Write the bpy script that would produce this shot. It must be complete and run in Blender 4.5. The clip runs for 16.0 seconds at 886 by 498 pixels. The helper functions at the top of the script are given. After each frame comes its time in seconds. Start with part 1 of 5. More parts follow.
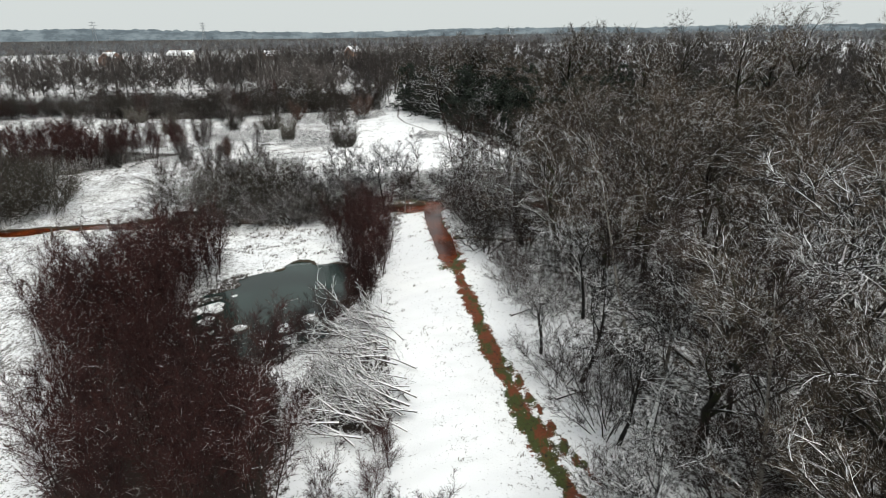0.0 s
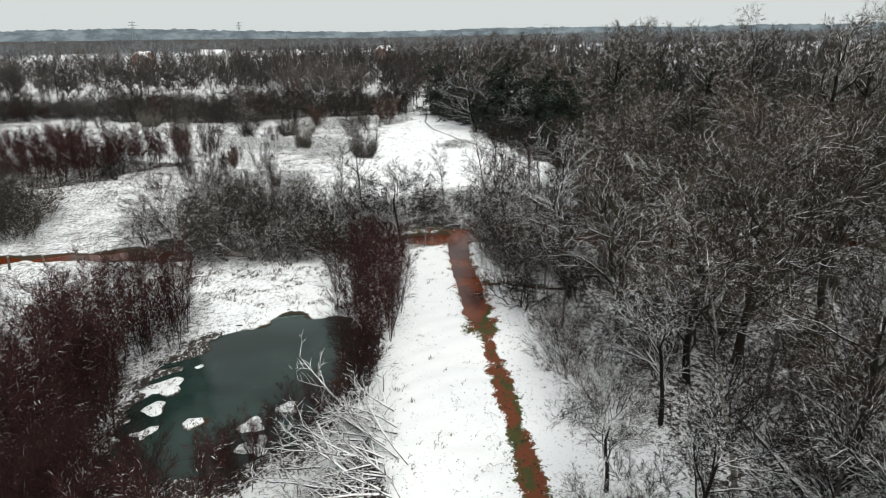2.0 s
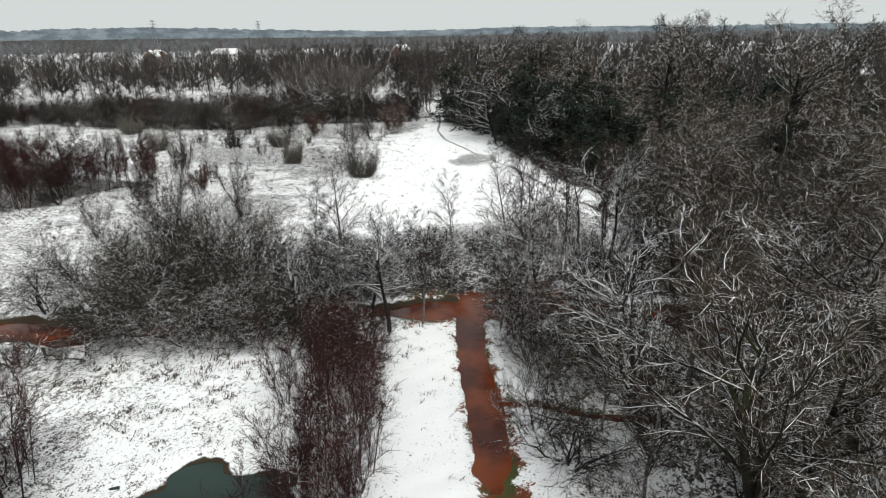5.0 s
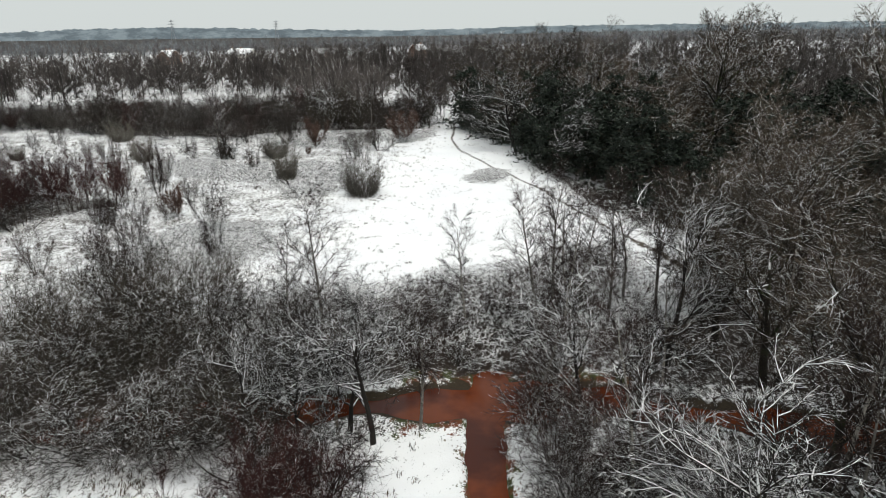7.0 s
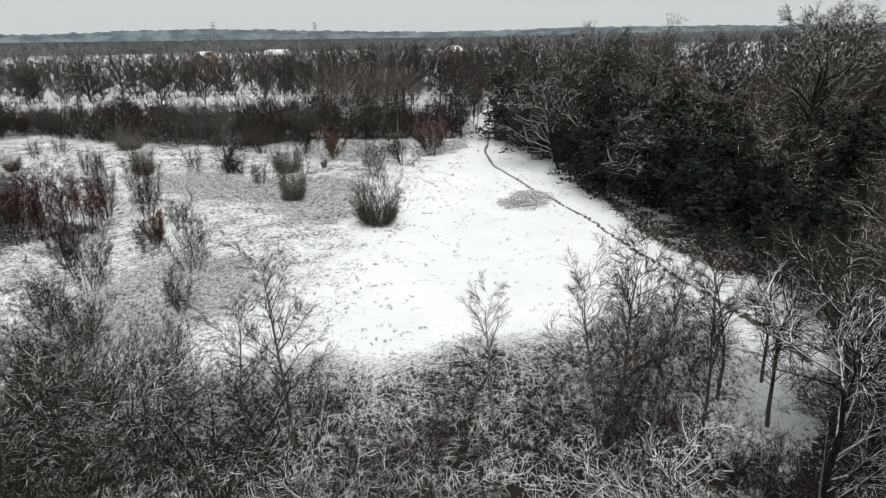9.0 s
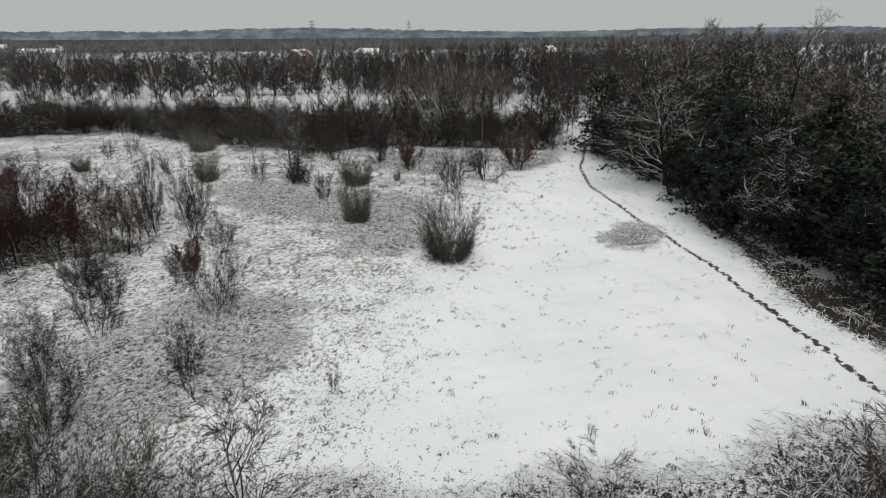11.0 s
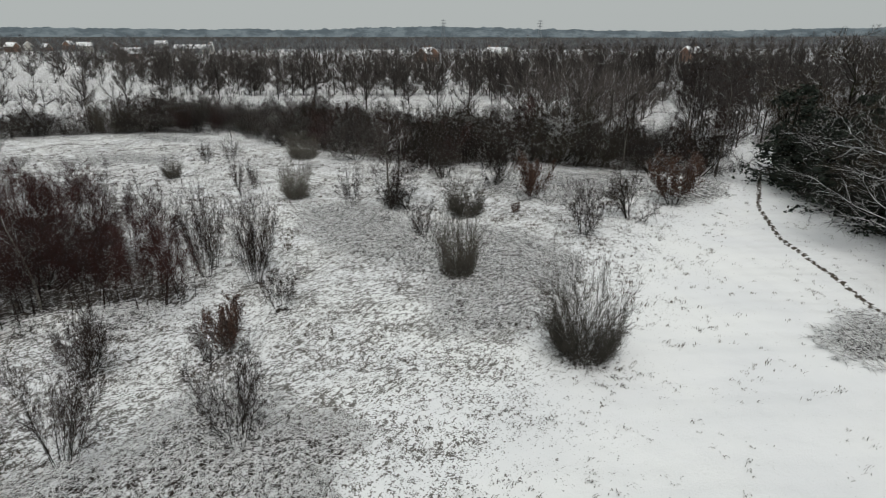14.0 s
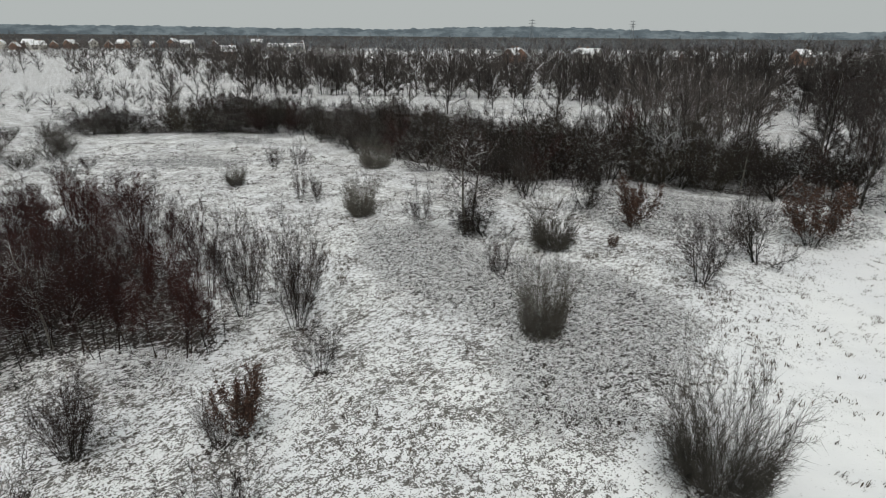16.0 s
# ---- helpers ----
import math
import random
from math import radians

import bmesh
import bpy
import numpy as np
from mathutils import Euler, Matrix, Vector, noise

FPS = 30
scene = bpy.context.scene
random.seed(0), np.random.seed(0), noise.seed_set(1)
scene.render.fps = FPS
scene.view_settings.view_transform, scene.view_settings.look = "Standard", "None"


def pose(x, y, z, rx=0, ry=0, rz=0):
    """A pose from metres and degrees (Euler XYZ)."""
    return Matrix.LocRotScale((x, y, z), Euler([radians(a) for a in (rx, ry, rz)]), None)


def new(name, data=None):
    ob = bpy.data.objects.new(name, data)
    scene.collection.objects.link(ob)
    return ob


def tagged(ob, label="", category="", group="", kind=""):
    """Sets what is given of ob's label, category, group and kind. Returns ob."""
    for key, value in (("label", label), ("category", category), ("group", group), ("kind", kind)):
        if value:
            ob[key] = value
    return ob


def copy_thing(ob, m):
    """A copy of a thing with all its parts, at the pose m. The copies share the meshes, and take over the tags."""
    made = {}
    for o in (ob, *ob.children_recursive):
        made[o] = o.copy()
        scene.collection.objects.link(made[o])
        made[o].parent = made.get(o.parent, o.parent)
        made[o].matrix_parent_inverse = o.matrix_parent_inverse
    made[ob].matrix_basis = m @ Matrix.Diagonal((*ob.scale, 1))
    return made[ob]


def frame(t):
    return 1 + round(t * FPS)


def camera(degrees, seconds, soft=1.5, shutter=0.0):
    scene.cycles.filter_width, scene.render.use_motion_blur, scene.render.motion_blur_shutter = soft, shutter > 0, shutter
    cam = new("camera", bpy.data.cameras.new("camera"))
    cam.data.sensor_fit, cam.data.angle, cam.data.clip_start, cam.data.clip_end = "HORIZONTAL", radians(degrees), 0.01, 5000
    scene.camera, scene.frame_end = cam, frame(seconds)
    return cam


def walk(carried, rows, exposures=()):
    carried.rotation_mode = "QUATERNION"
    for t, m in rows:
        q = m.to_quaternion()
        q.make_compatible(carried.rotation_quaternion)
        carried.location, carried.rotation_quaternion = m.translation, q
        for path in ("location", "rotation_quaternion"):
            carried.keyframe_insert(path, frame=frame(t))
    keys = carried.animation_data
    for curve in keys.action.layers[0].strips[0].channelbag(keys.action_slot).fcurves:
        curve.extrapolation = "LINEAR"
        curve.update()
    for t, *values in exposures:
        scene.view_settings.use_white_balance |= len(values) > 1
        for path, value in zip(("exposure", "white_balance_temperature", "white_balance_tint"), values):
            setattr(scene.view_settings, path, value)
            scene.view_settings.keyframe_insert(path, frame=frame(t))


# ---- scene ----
cam = camera(71.3, 16.0, soft=1.0)
METRES, EYE = 78.0, 16.2
ROWS = [
    (0.0, 0.0, 0.0, 0.0, -0.55, -19.37, 1.56),
    (0.5, 0.0018, 0.0338, -0.0003, 1.09, -19.34, 1.55),
    (1.0, 0.0026, 0.0685, -0.0007, 2.11, -19.33, 1.6),
    (1.5, 0.0032, 0.1006, -0.0018, 2.44, -19.32, 1.62),
    (2.0, 0.0037, 0.1333, -0.0028, 2.4, -19.33, 1.59),
    (2.5, 0.0046, 0.1644, -0.0036, 2.39, -19.33, 1.62),
    (3.0, 0.0049, 0.1978, -0.0048, 2.37, -19.33, 1.6),
    (5.5, 0.0026, 0.3572, -0.0093, 4.81, -19.35, 1.57),
    (6.0, 0.0013, 0.3904, -0.0101, 5.32, -19.35, 1.62),
    (6.5, 0.0005, 0.4217, -0.0109, 5.41, -19.35, 1.63),
    (7.0, -0.0005, 0.4553, -0.0108, 5.7, -19.36, 1.68),
    (7.5, -0.0025, 0.4901, -0.0111, 6.19, -19.31, 1.61),
    (8.0, -0.0038, 0.5237, -0.0116, 6.74, -19.29, 1.68),
    (8.5, -0.006, 0.5578, -0.0124, 7.94, -19.24, 1.72),
    (9.0, -0.0086, 0.5891, -0.0135, 9.0, -19.14, 1.68),
    (9.5, -0.0123, 0.6208, -0.0141, 11.02, -19.05, 1.6),
    (12.0, -0.0504, 0.7707, -0.017, 21.25, -18.9, 1.16),
    (12.5, -0.0614, 0.7998, -0.0179, 23.27, -18.85, 1.12),
    (13.0, -0.0724, 0.8267, -0.0187, 24.63, -18.83, 1.08),
    (13.5, -0.0846, 0.8541, -0.0191, 26.73, -18.82, 1.03),
    (14.0, -0.0971, 0.8797, -0.0192, 28.52, -18.8, 0.94),
    (14.5, -0.1112, 0.9057, -0.0194, 30.78, -18.76, 0.85),
    (15.0, -0.1247, 0.9282, -0.0192, 32.77, -18.76, 0.72),
    (15.5, -0.1374, 0.9502, -0.0194, 34.58, -18.71, 0.63),
    (16.0, -0.1511, 0.9695, -0.0191, 36.18, -18.7, 0.54),
]
# the clip's camera darkens its picture once the open meadow fills it
EXPOSURES = [(0.0, 1.32), (3.0, 1.32), (5.5, 1.29), (8.0, 1.26), (9.0, 1.18), (9.7, 1.02), (11.0, 0.74), (12.0, 0.66), (14.0, 0.69), (16.0, 0.74)]
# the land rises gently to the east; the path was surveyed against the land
SLOPE_X, SLOPE_Y = 0.018, 0.004
up = Vector((SLOPE_X, SLOPE_Y, 1)).normalized()
level = up.rotation_difference(Vector((0, 0, 1))).to_matrix().to_4x4()
walk(cam, [(t, level @ pose(0, 0, EYE) @ pose(METRES * x, METRES * y, METRES * z, 90 + pitch, roll, yaw)) for t, x, y, z, yaw, pitch, roll in ROWS], EXPOSURES)

# ---- light: an overcast winter sky with a soft high sun behind the cloud ----
SUN_ELEVATION, SUN_ROTATION = 56.0, 150.0
world = bpy.data.worlds.new("overcast_sky")
scene.world = world
world.use_nodes = True
wn, wl = world.node_tree.nodes, world.node_tree.links
wn.clear()
sky = wn.new("ShaderNodeTexSky")
sky.sky_type, sky.sun_disc = "NISHITA", False
sky.sun_elevation, sky.sun_rotation = radians(SUN_ELEVATION), radians(SUN_ROTATION)
sky.air_density, sky.dust_density = 1.0, 6.0
cloud, bg, outw = wn.new("ShaderNodeMix"), wn.new("ShaderNodeBackground"), wn.new("ShaderNodeOutputWorld")
cloud.data_type = "RGBA"
cloud.inputs[0].default_value = 0.97
cloud.inputs[7].default_value = (2.72, 2.9, 2.86, 1)
bg.inputs[1].default_value = 0.1
wl.new(sky.outputs[0], cloud.inputs[6])
wl.new(cloud.outputs[2], bg.inputs[0])
wl.new(bg.outputs[0], outw.inputs[0])
sun = new("sun", bpy.data.lights.new("sun", "SUN"))
sun.data.energy, sun.data.angle, sun.data.color = 1.0, radians(50), (1.0, 0.985, 0.94)
sun.matrix_basis = pose(0, 0, 200, 90 - SUN_ELEVATION, 0, 180 - SUN_ROTATION)


# ---- materials ----
def material(name, rough=0.8, spec=0.3):
    m = bpy.data.materials.new(name)
    m.use_nodes = True
    b = m.node_tree.nodes["Principled BSDF"]
    b.inputs["Roughness"].default_value = rough
    b.inputs["Specular IOR Level"].default_value = spec
    return m, m.node_tree.nodes, m.node_tree.links, b


def rgb(c):
    return (c[0], c[1], c[2], 1)


class Net:
    """Short hands for wiring a node tree."""

    def __init__(self, nodes, links):
        self.n, self.l = nodes, links

    def put(self, socket, value):
        if hasattr(value, "is_output"):
            self.l.new(value, socket)
        else:
            socket.default_value = value

    def math(self, op, a, b=0.0, clamp=False):
        x = self.n.new("ShaderNodeMath")
        x.operation, x.use_clamp = op, clamp
        self.put(x.inputs[0], a)
        self.put(x.inputs[1], b)
        return x.outputs[0]

    def step(self, value, lo, hi):
        x = self.n.new("ShaderNodeMapRange")
        x.interpolation_type = "SMOOTHSTEP"
        self.put(x.inputs[0], value)
        self.put(x.inputs[1], lo)
        self.put(x.inputs[2], hi)
        return x.outputs[0]

    def mix(self, fac, a, b):
        x = self.n.new("ShaderNodeMix")
        x.data_type = "RGBA"
        self.put(x.inputs[0], fac)
        self.put(x.inputs[6], a)
        self.put(x.inputs[7], b)
        return x.outputs[2]

    def noise(self, where, scale, detail=4.0, rough=0.55, stretch=None):
        x = self.n.new("ShaderNodeTexNoise")
        x.inputs["Scale"].default_value, x.inputs["Detail"].default_value, x.inputs["Roughness"].default_value = scale, detail, rough
        if stretch:
            s = self.n.new("ShaderNodeMapping")
            s.inputs["Scale"].default_value = stretch
            self.l.new(where, s.inputs[0])
            where = s.outputs[0]
        self.l.new(where, x.inputs[0])
        return x.outputs[0]

    def attr(self, name):
        x = self.n.new("ShaderNodeAttribute")
        x.attribute_name = name
        return x.outputs["Fac"]

    def bump(self, height, strength, distance, b):
        x = self.n.new("ShaderNodeBump")
        x.inputs["Strength"].default_value, x.inputs["Distance"].default_value = strength, distance
        self.l.new(height, x.inputs["Height"])
        self.l.new(x.outputs[0], b.inputs["Normal"])


SNOW = (0.83, 0.838, 0.845, 1)


def wood(name, dark, light, snow_lo, snow_hi, patch=0.9, scale=7.0, moss=None, spots=None):
    """Bark or twig colour that varies along the wood and from plant to plant, with snow lying on what faces up."""
    m, nodes, links, b = material(name, 0.85, 0.2)
    k = Net(nodes, links)
    tc = nodes.new("ShaderNodeTexCoord").outputs["Object"]
    geo = nodes.new("ShaderNodeNewGeometry")
    xyz = nodes.new("ShaderNodeSeparateXYZ")
    links.new(geo.outputs["Normal"], xyz.inputs[0])
    rnd = nodes.new("ShaderNodeObjectInfo").outputs["Random"]
    grain = k.noise(tc, scale * 0.6, 3)
    base = k.mix(k.step(k.math("ADD", grain, k.math("MULTIPLY", k.math("SUBTRACT", rnd, 0.5), 0.35)), 0.3, 0.75), rgb(dark), rgb(light))
    if spots:
        base = k.mix(k.step(k.noise(tc, 5.0, 2, 0.6, (1, 1, 3)), 0.56, 0.62), base, rgb(spots))
    if moss:
        base = k.mix(k.step(k.noise(tc, 1.3, 3), 0.5, 0.68), base, rgb(moss))
    lie = k.math("ADD", xyz.outputs[2], k.math("MULTIPLY", k.math("SUBTRACT", k.noise(tc, scale, 2), 0.5), patch))
    lie = k.math("ADD", lie, k.math("MULTIPLY", k.math("SUBTRACT", rnd, 0.5), 0.25))
    snow = k.step(lie, snow_lo, snow_hi)
    links.new(k.mix(snow, base, SNOW), b.inputs["Base Color"])
    return m


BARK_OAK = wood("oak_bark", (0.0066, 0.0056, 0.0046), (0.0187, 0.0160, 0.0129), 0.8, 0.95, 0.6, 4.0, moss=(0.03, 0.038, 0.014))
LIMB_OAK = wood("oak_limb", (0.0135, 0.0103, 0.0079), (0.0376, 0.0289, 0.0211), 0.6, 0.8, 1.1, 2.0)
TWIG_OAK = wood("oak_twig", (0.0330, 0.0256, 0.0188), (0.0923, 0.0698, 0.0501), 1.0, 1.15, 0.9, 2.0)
LIMB_WHITE = wood("snow_laden_limb", (0.0083, 0.0074, 0.0066), (0.0227, 0.0194, 0.0165), 0.36, 0.6, 0.6, 3.0)
TWIG_WHITE = wood("snow_laden_twig", (0.0083, 0.0074, 0.0066), (0.0227, 0.0194, 0.0165), 0.86, 1.02, 0.9, 3.0)
BARK_BIRCH = wood("birch_bark", (0.10, 0.093, 0.083), (0.26, 0.245, 0.22), 0.7, 0.9, 0.8, 4.0, spots=(0.025, 0.022, 0.02))
TWIG_BIRCH = wood("birch_twig", (0.0148, 0.0090, 0.0077), (0.0390, 0.0239, 0.0197), 1.02, 1.15, 0.7, 3.0)
LIMB_BIRCH = wood("birch_limb", (0.0119, 0.0088, 0.0076), (0.0304, 0.0224, 0.0192), 0.68, 0.9, 0.8, 3.0)
BARK_RED = wood("young_birch_bark", (0.0121, 0.0067, 0.0057), (0.0341, 0.0220, 0.0187), 0.88, 1.0, 0.6, 4.0)
TWIG_RED = wood("young_birch_twig", (0.0169, 0.0061, 0.0055), (0.0467, 0.0166, 0.0139), 1.0, 1.12, 0.7, 5.0)
BARK_WILLOW = wood("willow_bark", (0.0080, 0.0073, 0.0055), (0.0248, 0.0230, 0.0171), 0.82, 0.98, 0.6, 4.0)
TWIG_WILLOW = wood("willow_twig", (0.0204, 0.0173, 0.0130), (0.0539, 0.0458, 0.0343), 0.86, 1.02, 0.9, 4.0)
TWIG_OLIVE = wood("meadow_willow_twig", (0.0529, 0.0487, 0.0415), (0.1395, 0.1286, 0.1098), 0.98, 1.12, 0.8, 4.0)
LIMB_THORN = wood("thorn_limb", (0.0088, 0.0074, 0.0068), (0.0237, 0.0204, 0.0179), 0.78, 0.96, 0.9, 3.0)
TWIG_THORN = wood("thorn_twig", (0.0163, 0.0125, 0.0103), (0.0419, 0.0322, 0.0263), 0.96, 1.1, 0.8, 1.0)
CANE = wood("bramble_cane", (0.015, 0.011, 0.010), (0.045, 0.034, 0.030), -0.02, 0.3, 1.0, 6.0)
BRASH = wood("cut_branch", (0.03, 0.024, 0.02), (0.10, 0.083, 0.067), 0.3, 0.6, 0.8, 5.0)
# twigs of field rows and far woods: colour lightened to paint thin haze
FARTWIG_HAZED = wood("haze_lightened_far_twig", (0.0410, 0.0356, 0.0333), (0.0979, 0.0852, 0.0788), 1.05, 1.2, 0.7, 0.5)
# twigs of the outermost belts: blue-grey haze is mixed into the base colour
HAZE_TWIG = wood("haze_tinted_twig", (0.1033, 0.1092, 0.1174), (0.1970, 0.2088, 0.2268), 1.05, 1.2, 0.8, 0.3)
FARLIMB = wood("far_limb", (0.0174, 0.0157, 0.0150), (0.0433, 0.0388, 0.0358), 0.8, 1.0, 0.8, 0.5)
POSTWOOD = wood("weathered_post", (0.05, 0.042, 0.035), (0.14, 0.12, 0.10), 0.7, 0.8, 0.3, 9.0)


def leaf_material(name, dark, light, snow_lo, snow_hi, rough=0.45):
    m, nodes, links, b = material(name, rough, 0.4)
    k = Net(nodes, links)
    tc = nodes.new("ShaderNodeTexCoord").outputs["Object"]
    geo = nodes.new("ShaderNodeNewGeometry")
    xyz = nodes.new("ShaderNodeSeparateXYZ")
    links.new(geo.outputs["Normal"], xyz.inputs[0])
    up = k.math("ABSOLUTE", xyz.outputs[2])
    lie = k.math("ADD", up, k.math("MULTIPLY", k.math("SUBTRACT", k.noise(tc, 1.2, 3), 0.5), 1.4))
    base = k.mix(geo.outputs["Random Per Island"], rgb(dark), rgb(light))
    links.new(k.mix(k.step(lie, snow_lo, snow_hi), base, SNOW), b.inputs["Base Color"])
    return m


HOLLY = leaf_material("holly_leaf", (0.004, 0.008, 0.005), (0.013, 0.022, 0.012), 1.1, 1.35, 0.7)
DEADLEAF = leaf_material("withered_leaf", (0.05, 0.026, 0.018), (0.12, 0.062, 0.042), 0.9, 1.2, 0.8)
TUSSOCK = leaf_material("dead_grass", (0.025, 0.018, 0.013), (0.11, 0.082, 0.056), 0.95, 1.3, 0.8)


def ground_material():
    m, nodes, links, b = material("snowy_heath", 0.75, 0.25)
    k = Net(nodes, links)
    tc = nodes.new("ShaderNodeTexCoord").outputs["Object"]
    broad, fine, tiny = k.noise(tc, 0.12, 4), k.noise(tc, 1.3, 6, 0.65), k.noise(tc, 12.0, 5, 0.65)
    patchy, speck = k.noise(tc, 0.45, 3), k.noise(tc, 22.0, 3, 0.6)
    streak = k.noise(tc, 4.6, 6, 0.72, (1.0, 0.6, 1.0))
    # snow with faint grey-blue hollows
    snow = k.mix(k.step(broad, 0.35, 0.7), (0.80, 0.81, 0.83, 1), (0.86, 0.868, 0.87, 1))
    straw = k.mix(speck, (0.008, 0.006, 0.005, 1), (0.10, 0.078, 0.056, 1))
    # dead grass that pokes through, more where the attribute is high
    tuss = k.attr("tuss")
    thr = k.math("SUBTRACT", 0.66, k.math("MULTIPLY", tuss, 0.175))
    poke = k.math("ADD", k.math("MULTIPLY", streak, 0.5), k.math("MULTIPLY", tiny, 0.5))
    poke = k.math("ADD", poke, k.math("MULTIPLY", k.math("SUBTRACT", patchy, 0.5), 0.16))
    col = k.mix(k.math("MULTIPLY", k.step(poke, thr, k.math("ADD", thr, 0.05)), 0.9), snow, straw)
    # woodland floor: leaf litter under thin snow; by the pond it also paints shade
    litter = k.mix(speck, (0.005, 0.004, 0.0035, 1), (0.042, 0.029, 0.021, 1))
    wfac = k.step(k.math("ADD", k.math("ADD", k.math("MULTIPLY", streak, 0.55), k.math("MULTIPLY", tiny, 0.45)), k.math("MULTIPLY", k.attr("litter"), 0.30)), 0.71, 0.78)
    col = k.mix(wfac, col, litter)
    # trodden footpath
    pth = k.math("SUBTRACT", k.attr("trod"), k.math("MULTIPLY", k.noise(tc, 3.0, 3), 0.9))
    col = k.mix(k.step(pth, 0.22, 0.36), col, (0.06, 0.048, 0.036, 1))
    # ditch: orange silt, fallen leaves and green grass
    wob = k.math("ADD", k.attr("ditch"), k.math("MULTIPLY", k.math("SUBTRACT", fine, 0.5), 1.7))
    wob = k.math("ADD", wob, k.math("MULTIPLY", k.math("SUBTRACT", tiny, 0.5), 1.0))
    silt = k.mix(tiny, (0.07, 0.016, 0.006, 1), (0.19, 0.055, 0.022, 1))
    weed = k.mix(tiny, (0.02, 0.03, 0.006, 1), (0.065, 0.075, 0.02, 1))
    dcol = k.mix(k.step(k.noise(tc, 1.6, 6, 0.7, (1.0, 0.4, 1.0)), 0.44, 0.56), silt, weed)
    dcol = k.mix(k.step(k.noise(tc, 4.0, 4, 0.7), 0.58, 0.64), dcol, (0.02, 0.015, 0.01, 1))
    col = k.mix(k.step(wob, 0.42, 0.52), col, dcol)
    # wet silt under the stream and pond
    wet = k.math("ADD", k.attr("wet"), k.math("MULTIPLY", k.math("SUBTRACT", fine, 0.5), 0.7))
    col = k.mix(k.step(wet, 0.45, 0.55), col, k.mix(tiny, (0.015, 0.011, 0.007, 1), (0.05, 0.035, 0.018, 1)))
    links.new(col, b.inputs["Base Color"])
    k.bump(k.math("ADD", k.math("MULTIPLY", fine, 0.7), k.math("MULTIPLY", tiny, 0.3)), 0.8, 0.11, b)
    return m


GROUND = ground_material()


def water_material(name, a, c, rough, scale):
    m, nodes, links, b = material(name, rough, 0.25)
    k = Net(nodes, links)
    tc = nodes.new("ShaderNodeTexCoord").outputs["Object"]
    links.new(k.mix(k.step(k.noise(tc, scale, 4), 0.35, 0.65), rgb(a), rgb(c)), b.inputs["Base Color"])
    k.bump(k.noise(tc, 9.0, 3), 0.08, 0.05, b)
    return m


IRON_WATER = water_material("iron_stained_water", (0.050, 0.0082, 0.0022), (0.135, 0.029, 0.007), 0.10, 0.35)
POND_WATER = water_material("murky_pond_water", (0.006, 0.015, 0.0125), (0.018, 0.036, 0.031), 0.06, 0.2)


def plain(name, a, c, rough=0.8, scale=1.0, metal=0.0):
    m, nodes, links, b = material(name, rough)
    k = Net(nodes, links)
    tc = nodes.new("ShaderNodeTexCoord").outputs["Object"]
    links.new(k.mix(k.noise(tc, scale, 4), rgb(a), rgb(c)), b.inputs["Base Color"])
    b.inputs["Metallic"].default_value = metal
    return m


SNOWCAP = plain("roof_snow", (0.78, 0.8, 0.82), (0.86, 0.87, 0.88), 0.8, 1.0)
BRICKWALL = plain("house_brick", (0.20, 0.11, 0.08), (0.30, 0.19, 0.14), 0.85, 2.0)
RENDERWALL = plain("house_render", (0.5, 0.48, 0.44), (0.62, 0.6, 0.56), 0.85, 0.5)
DARKGLASS = plain("dark_window", (0.03, 0.035, 0.04), (0.05, 0.055, 0.06), 0.15, 1.0)
STEEL = plain("galvanised_steel", (0.22, 0.24, 0.26), (0.3, 0.32, 0.34), 0.5, 1.0, 0.6)


# blue-grey emission paints haze over the hills; noise mottles it like woods
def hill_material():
    m = bpy.data.materials.new("haze_glow_hills")
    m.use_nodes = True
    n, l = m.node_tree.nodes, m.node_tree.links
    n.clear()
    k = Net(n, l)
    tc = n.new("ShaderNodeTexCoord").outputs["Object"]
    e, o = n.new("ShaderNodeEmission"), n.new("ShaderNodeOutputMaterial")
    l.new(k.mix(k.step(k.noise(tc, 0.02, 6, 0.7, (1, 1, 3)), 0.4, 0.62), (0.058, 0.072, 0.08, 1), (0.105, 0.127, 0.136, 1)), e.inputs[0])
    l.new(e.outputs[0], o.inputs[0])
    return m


HILL = hill_material()


# ---- mesh helpers ----
def mesh_of(name, verts, faces, mat, smooth=False):
    me = bpy.data.meshes.new(name)
    me.from_pydata(verts, [], faces)
    me.materials.append(mat)
    if smooth:
        me.polygons.foreach_set("use_smooth", [True] * len(me.polygons))
    me.update()
    return me


def part(name, me, parent, label=""):
    ob = new(name, me)
    ob.parent = parent
    return tagged(ob, label)


